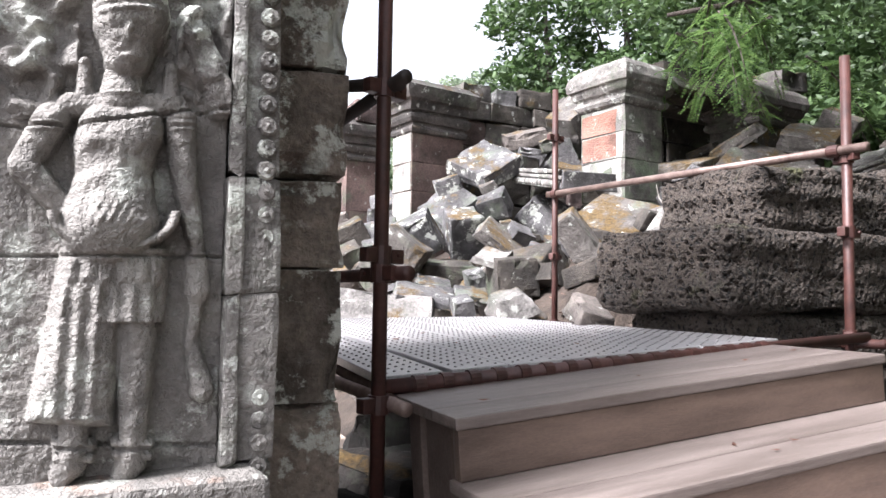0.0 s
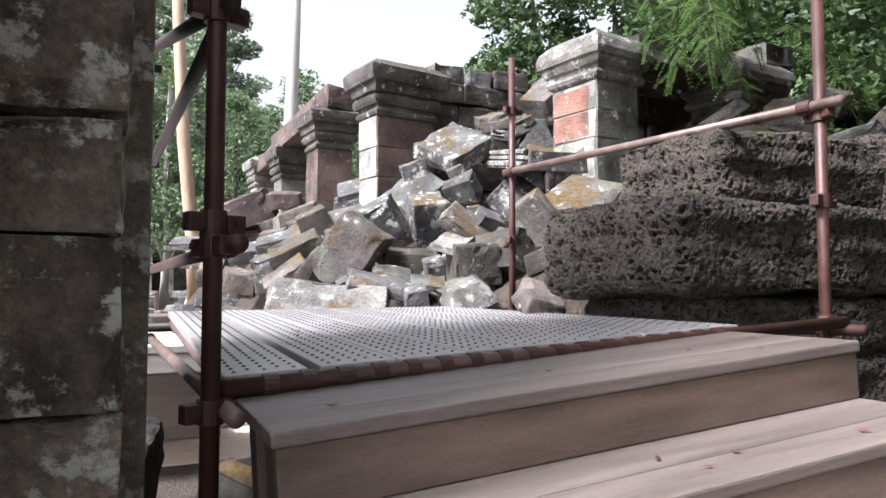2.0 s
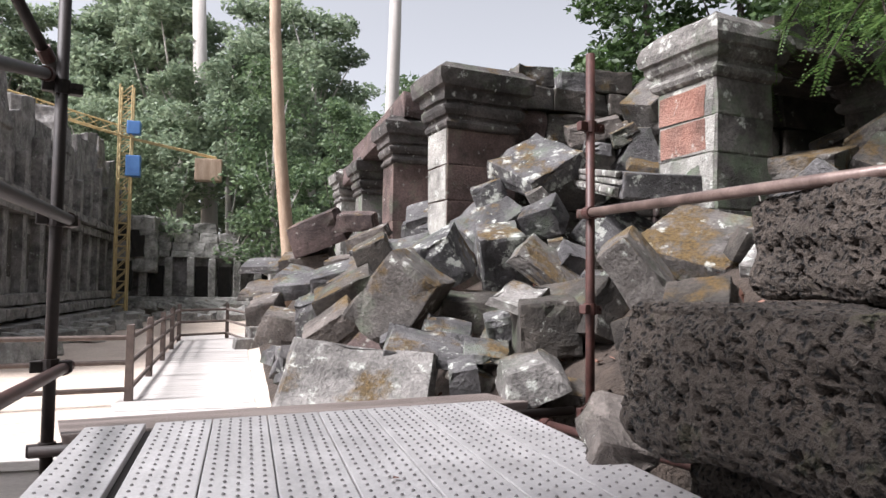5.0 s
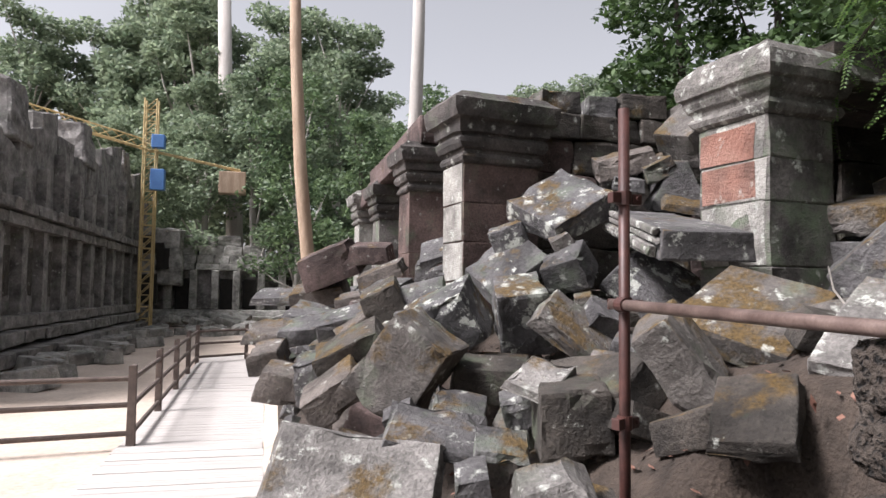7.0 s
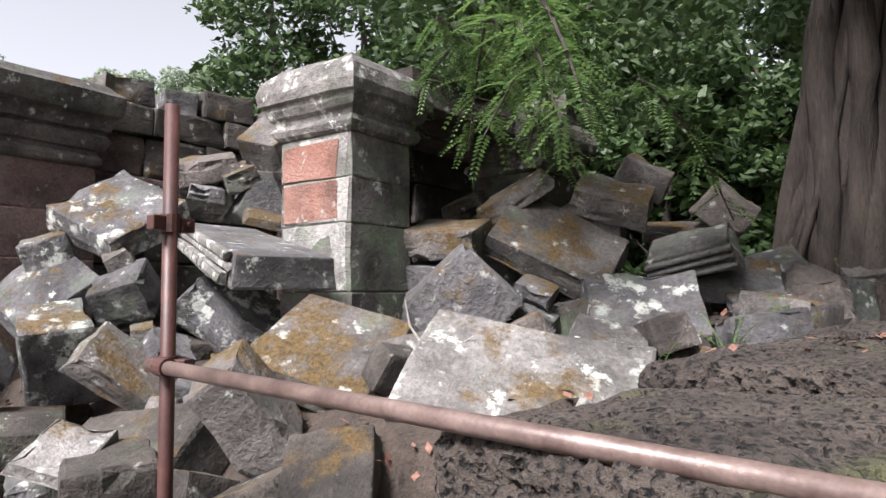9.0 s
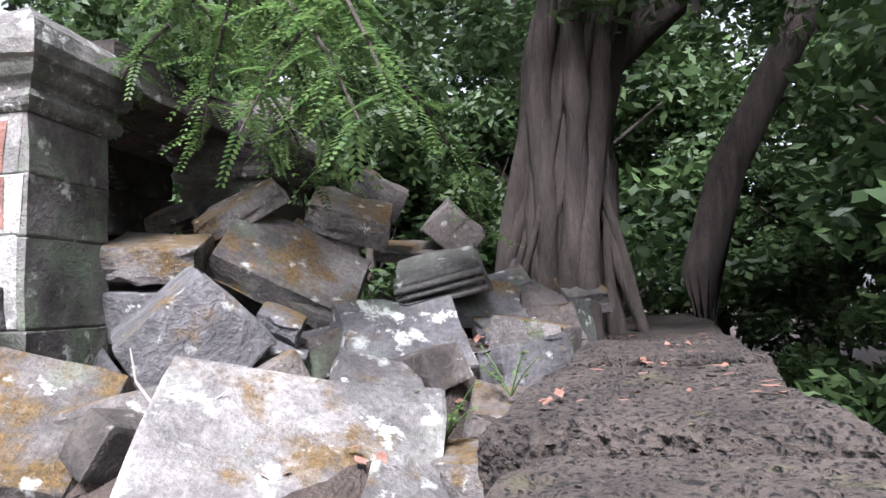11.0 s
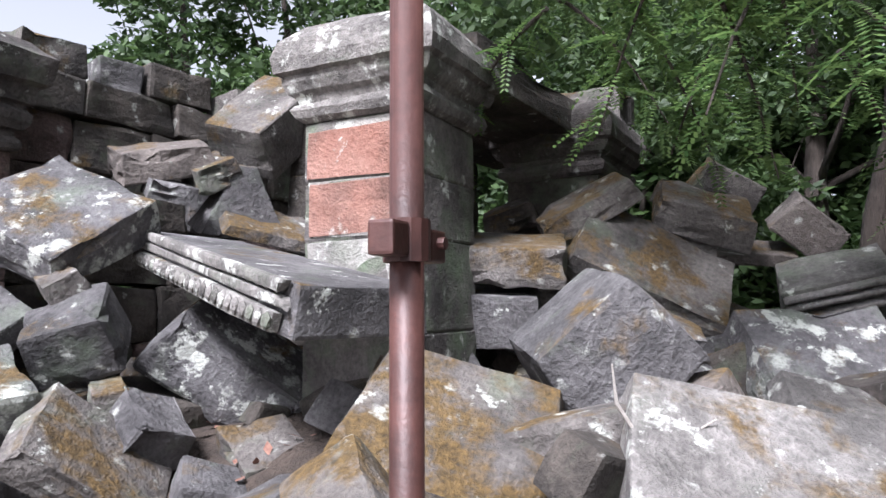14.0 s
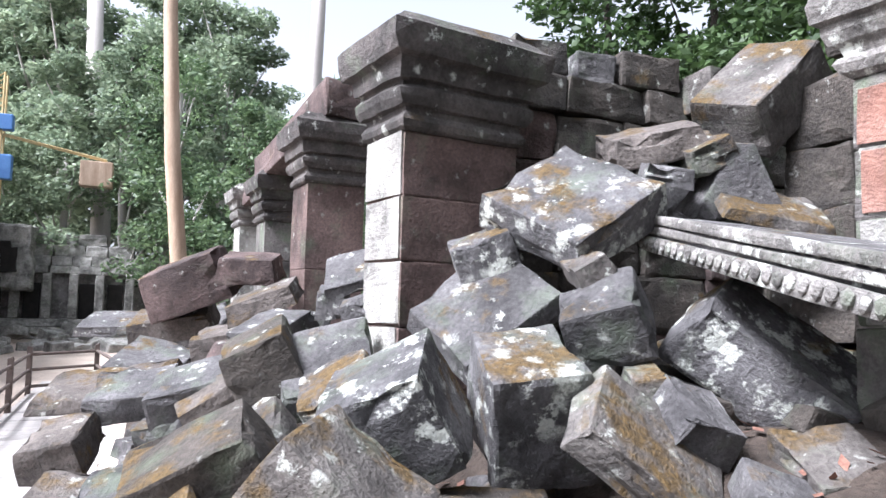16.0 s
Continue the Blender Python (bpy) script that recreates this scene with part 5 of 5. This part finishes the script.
# feathery branches hanging in front of the pillar
def feather_branch(pts, seed, leaflets=11):
    rnd = random.Random(seed)
    b = tagged(empty("hanging_branch", pose(*pts[0])), "hanging branch with bright feathery green leaflets", "branch", "feathery branches")
    base = Vector(pts[0])
    q = [Vector(p) - base for p in pts]
    part("twig", path_tube(bmesh.new(), q, [0.014 - 0.01 * i / (len(q) - 1) for i in range(len(q))], 6), BARK, b)
    bm = bmesh.new()
    for i in range(len(q) - 1):
        for k in range(9):
            st = q[i].lerp(q[i + 1], k / 9)
            d = Vector((rnd.gauss(0, 1), rnd.gauss(0, 1), rnd.uniform(-0.9, 0.25))).normalized()
            ln = rnd.uniform(0.14, 0.26)
            side = d.cross(Vector((0, 0, 1))).normalized()
            droop = rnd.uniform(0.2, 0.6)
            for m in range(leaflets):
                f = (m + 1) / leaflets
                c = st + d * ln * f + Vector((0, 0, -droop * ln * f * f))
                for sgn in (-1, 1):
                    tip = c + side * sgn * 0.042 * (1.1 - 0.5 * f) + d * 0.014 + Vector((0, 0, -0.006))
                    mid = c.lerp(tip, 0.5)
                    w = d * 0.011
                    bm.faces.new([bm.verts.new(c), bm.verts.new(mid + w), bm.verts.new(tip), bm.verts.new(mid - w)])
    part("leaves", bm, LEAF_BRIGHT, b)


rnd = random.Random(31)
for i in range(11):
    x0, y0 = rnd.uniform(3.9, 5.0), rnd.uniform(-0.3, 1.3)
    z0 = rnd.uniform(2.45, 3.1)
    a = rnd.uniform(0, math.tau)
    ln = rnd.uniform(0.5, 1.0)
    pts = [(x0 + math.cos(a) * ln * k / 4, y0 + math.sin(a) * ln * k / 4, z0 - 0.14 * k * k / 4 - 0.06 * k) for k in range(5)]
    feather_branch(pts, 40 + i)
bare_trunk("thin dark bough carrying the feathery branches", [(7.8, -1.0, 4.6), (6.4, -0.4, 3.8), (5.0, 0.3, 3.2), (4.0, 0.6, 2.95)], 0.07, 0.02, BARK)


# ---- far temple, gallery wall and crane ----
temple = tagged(empty("ruined_temple", pose(-2.5, 40, -1.1)), "distant ruined grey stone temple with a broken doorway", "temple")
rnd = random.Random(9)
for z, h, x0, x1, y in ((0, 0.6, -9, 12, -0.6), (0.6, 0.35, -9, 12, -0.3)):
    part("plinth", rough_box(x1 - x0, 6, h, 0, int(z * 10) + 600, 9, 0.03, 0.1), FARSTONE_HAZED, temple).location = ((x0 + x1) / 2, 3 + y, z + h / 2)
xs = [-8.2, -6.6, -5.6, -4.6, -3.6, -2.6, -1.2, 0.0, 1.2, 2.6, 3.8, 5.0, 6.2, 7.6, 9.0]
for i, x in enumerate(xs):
    part("pier", rough_box(0.42, 0.5, 2.3, 0.02, 610 + i, 7, 0.02, 0.1), FARSTONE_HAZED, temple).location = (x, 0.3, 2.1)
part("back_wall", box_bm(-9, 12, 0.75, 2.0, 0.9, 3.3, 0.03), WALLSTONE_HAZED, temple)
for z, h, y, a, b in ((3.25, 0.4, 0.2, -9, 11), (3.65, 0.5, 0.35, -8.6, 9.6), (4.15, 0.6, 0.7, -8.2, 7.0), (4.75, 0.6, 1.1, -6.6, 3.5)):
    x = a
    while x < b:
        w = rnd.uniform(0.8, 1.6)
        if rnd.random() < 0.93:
            part("cornice_block", rough_box(w, 1.6, h, 0.03, int(x * 9 + z * 100) % 997, 5, 0.04, 0.12), FARSTONE_HAZED, temple).location = (x + w / 2, 0.9 + y, z + h / 2)
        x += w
# doorways are black blocks before the wall, their inner shade painted
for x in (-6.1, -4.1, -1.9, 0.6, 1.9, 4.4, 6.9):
    part("doorway", box_bm(x - 0.36, x + 0.36, 0.5, 0.76, 0.95, 2.75, 0.02), OPENING_SHADE, temple, "black block painted as the shade inside a doorway")
part("gate_tower", rough_box(3.0, 2.2, 3.4, 0.12, 655, 9, 0.12, 0.08), FARSTONE_HAZED, temple).location = (-3.2, 0.6, 4.0)
# broken gaps in the tower: black blocks in place of shade
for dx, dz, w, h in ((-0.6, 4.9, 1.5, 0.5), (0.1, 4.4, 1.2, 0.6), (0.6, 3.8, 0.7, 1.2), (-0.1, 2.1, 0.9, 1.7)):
    part("dark_gap", rough_box(w, 0.3, h, 0.1, int(700 + dz * 10), 5, 0.06, 0.1), OPENING_SHADE, temple).location = (-3.4 + dx, -0.55, dz)
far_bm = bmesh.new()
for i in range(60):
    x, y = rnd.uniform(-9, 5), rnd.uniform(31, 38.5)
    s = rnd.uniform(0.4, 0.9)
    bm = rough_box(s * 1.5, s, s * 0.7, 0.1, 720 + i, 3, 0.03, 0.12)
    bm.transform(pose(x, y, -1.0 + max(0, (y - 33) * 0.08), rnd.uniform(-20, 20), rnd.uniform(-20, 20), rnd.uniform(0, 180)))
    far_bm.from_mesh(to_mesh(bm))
tagged(finish("far_rubble", far_bm, FARSTONE_HAZED), "heap of far fallen grey stones before the temple", "rubble", kind="stuff")

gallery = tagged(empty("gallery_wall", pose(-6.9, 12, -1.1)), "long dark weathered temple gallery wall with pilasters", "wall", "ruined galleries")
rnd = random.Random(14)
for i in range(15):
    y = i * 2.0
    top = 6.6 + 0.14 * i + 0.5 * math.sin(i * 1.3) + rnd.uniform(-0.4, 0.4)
    part("bay", rough_box(1.4, 2.0, top, 0.03, 800 + i, 9, 0.07, 0.05), WALLSTONE_HAZED, gallery).location = (-0.6, y, top / 2)
    part("pilaster", rough_box(0.4, 0.55, top * 0.82, 0.02, 830 + i, 7, 0.03, 0.1), WALLSTONE_HAZED, gallery).location = (0.22, y + 0.9, top * 0.41)
    # no hollow here: a dark block on the bay gives a window's shade
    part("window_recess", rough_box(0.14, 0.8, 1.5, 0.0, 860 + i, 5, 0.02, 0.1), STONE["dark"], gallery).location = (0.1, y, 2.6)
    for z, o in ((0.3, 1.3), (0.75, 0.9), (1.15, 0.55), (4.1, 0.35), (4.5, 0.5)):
        part("moulding", rough_box(0.9 + o, 1.98, 0.34, 0.0, int(880 + i * 5 + z * 10), 5, 0.04, 0.14), WALLSTONE_HAZED, gallery).location = (-0.25 + o / 2, y, z)
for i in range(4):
    part("tower", rough_box(1.5, 1.7, 1.8, 0.25, 940 + i, 9, 0.09, 0.1), WALLSTONE_HAZED, gallery).location = (-0.6, 1 + i * 8, 7.0 + i * 0.5)
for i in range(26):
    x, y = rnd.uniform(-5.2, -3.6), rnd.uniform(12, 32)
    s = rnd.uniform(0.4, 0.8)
    ob = tagged(finish("fallen_stone", rough_box(s * 1.9, s, s * 0.6, 0.05, 960 + i, 3, 0.03, 0.12), FARSTONE_HAZED), "fallen grey stone at the foot of the gallery", "stone", "far fallen stones")
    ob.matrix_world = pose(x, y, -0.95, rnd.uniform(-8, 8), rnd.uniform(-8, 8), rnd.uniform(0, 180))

crane = tagged(empty("tower_crane", pose(-5.6, 36, -1.1)), "small yellow lattice crane beside the ruins", "crane")
bm = bmesh.new()
for sx in (-0.3, 0.3):
    for sy in (-0.3, 0.3):
        tube(bm, (sx, sy, 0), (sx, sy, 12), 0.05, 6)
for k in range(20):
    z = k * 0.6
    for sy in (-0.3, 0.3):
        tube(bm, (-0.3, sy, z), (0.3, sy, z + 0.6), 0.025, 5)
        tube(bm, (-0.3, sy, z), (0.3, sy, z), 0.025, 5)
    tube(bm, (-0.3, -0.3, z), (-0.3, 0.3, z + 0.6), 0.025, 5)
part("mast", bm, CRANE, crane)
bm = bmesh.new()
ja, jb = Vector((0, 0, 9.3)), Vector((-8, -3, 11.0))
for o in ((0, 0.25, 0), (0, -0.25, 0), (0, 0, 0.5)):
    tube(bm, ja + Vector(o), jb + Vector(o), 0.045, 6)
for k in range(14):
    p, q = ja.lerp(jb, k / 14), ja.lerp(jb, (k + 1) / 14)
    tube(bm, p + Vector((0, 0.25, 0)), q + Vector((0, 0, 0.5)), 0.022, 5)
    tube(bm, p + Vector((0, 0, 0.5)), q + Vector((0, -0.25, 0)), 0.022, 5)
    tube(bm, p + Vector((0, -0.25, 0)), q + Vector((0, 0.25, 0)), 0.022, 5)
part("jib", bm, CRANE, crane)
part("counter_jib", tube(tube(bmesh.new(), (0, 0.2, 9.3), (4.5, 1, 8.6), 0.045, 6), (0, -0.2, 9.3), (4.5, 0.6, 8.6), 0.045, 6), CRANE, crane)
part("counterweight", box_bm(3.4, 4.8, 0.4, 1.2, 7.3, 8.5, 0.05), BARK_PALE, crane)
part("hoist_cover", box_bm(0.1, 0.75, -0.5, 0.0, 9.4, 10.1, 0.05), BLUE, crane, "blue sheet cover")
part("hoist_cover", box_bm(0.1, 0.8, -0.5, 0.0, 7.2, 8.3, 0.05), BLUE, crane, "blue sheet cover")

# ---- small things ----
rnd = random.Random(60)
for i in range(24):
    on_deck = i < 8
    bm = bmesh.new()
    s = rnd.uniform(0.012, 0.024)
    vs = [bm.verts.new(p) for p in ((0, s, 0.004), (s * 0.5, 0, 0), (0, -s, 0.005), (-s * 0.5, 0, 0.002))]
    bm.faces.new(vs)
    bmesh.ops.solidify(bm, geom=bm.faces[:], thickness=0.001)
    ob = tagged(finish("dry_leaf", bm, DRYLEAF), "small dry fallen leaf lying on the boards", "leaf", "dry leaves")
    turn = pose(0, 0, 0, rnd.uniform(-10, 10), rnd.uniform(-10, 10), rnd.uniform(0, 360))
    if on_deck:
        x, y = rnd.uniform(0.1, 1.8), rnd.uniform(-2.2, -0.2)
        ob.matrix_world = Matrix.Translation((x, y, deck_z(x, y) + 0.004)) @ turn
    else:
        n = i % 3
        ob.matrix_world = STEP_M @ Matrix.Translation((rnd.uniform(0.05, 1.7), rnd.uniform(0.02, 0.3) - 0.335 * n, 0.003 - 0.178 * n)) @ turn
bm = path_tube(bmesh.new(), [(3.78, 0.25, 0.78), (3.72, 0.3, 0.95), (3.66, 0.36, 1.08), (3.63, 0.36, 1.2)], [0.008, 0.007, 0.006, 0.003], 6)
path_tube(bm, [(3.72, 0.3, 0.95), (3.8, 0.22, 0.96), (3.85, 0.12, 1.03)], [0.006, 0.005, 0.003], 6)
tagged(finish("dry_twig", bm, TWIG), "dry pale forked twig leaning on a stone", "twig")
litter = bmesh.new()
for i in range(1500):
    x, y = rnd.uniform(1.8, 7.5), rnd.uniform(-0.8, 4.0)
    z = mound(x, y) + 0.03
    s = rnd.uniform(0.02, 0.05)
    d = Vector((rnd.gauss(0, 1), rnd.gauss(0, 1), rnd.gauss(0, 0.4))).normalized() * s
    e = d.cross(Vector((0, 0.2, 1))).normalized() * s * 0.5
    c = Vector((x, y, z))
    litter.faces.new([litter.verts.new(c + d), litter.verts.new(c + e), litter.verts.new(c - d), litter.verts.new(c - e)])
for i in range(110):
    c = Vector((rnd.uniform(3.7, 7.6), rnd.uniform(-1.75, -0.92), 1.025))
    d = Vector((rnd.gauss(0, 1), rnd.gauss(0, 1), rnd.gauss(0, 0.3))).normalized() * rnd.uniform(0.015, 0.04)
    e = d.cross(Vector((0, 0.2, 1))).normalized() * d.length * 0.5
    litter.faces.new([litter.verts.new(c + d), litter.verts.new(c + e), litter.verts.new(c - d), litter.verts.new(c - e)])
tagged(finish("leaf_litter", litter, DRYLEAF), "dry red-brown leaves scattered among the stones", "leaf litter", kind="stuff")


def weed(x, y, z, seed, stems=6, tall=0.16):
    rnd = random.Random(seed)
    w = tagged(empty("weed", pose(x, y, z)), "small bright green weed sprouting beside the laterite wall", "weed", "weeds")
    for i in range(stems):
        a = rnd.uniform(0, math.tau)
        tip = Vector((math.cos(a) * tall * 0.7, math.sin(a) * tall * 0.7, tall * rnd.uniform(0.6, 1.2)))
        part("stem", path_tube(bmesh.new(), [(0, 0, 0), tip * 0.5 + Vector((0, 0, 0.02)), tip], [0.004, 0.003, 0.002], 5), LEAF_BRIGHT, w)
        bm = bmesh.new()
        for k in range(7):
            c = tip * (0.35 + 0.65 * k / 6)
            d = Vector((rnd.gauss(0, 1), rnd.gauss(0, 1), rnd.uniform(-0.2, 0.5))).normalized() * rnd.uniform(0.025, 0.045)
            e = d.cross(Vector((0, 0, 1))).normalized() * d.length * 0.4
            bm.faces.new([bm.verts.new(c), bm.verts.new(c + d * 0.5 + e), bm.verts.new(c + d), bm.verts.new(c + d * 0.5 - e)])
        part("leaves", bm, LEAF_BRIGHT, w)


weed(5.55, -0.78, 0.98, 1, 7, 0.2)
weed(4.75, -0.72, 0.9, 2, 6, 0.2)
weed(4.3, -0.55, 0.78, 3, 5, 0.2)
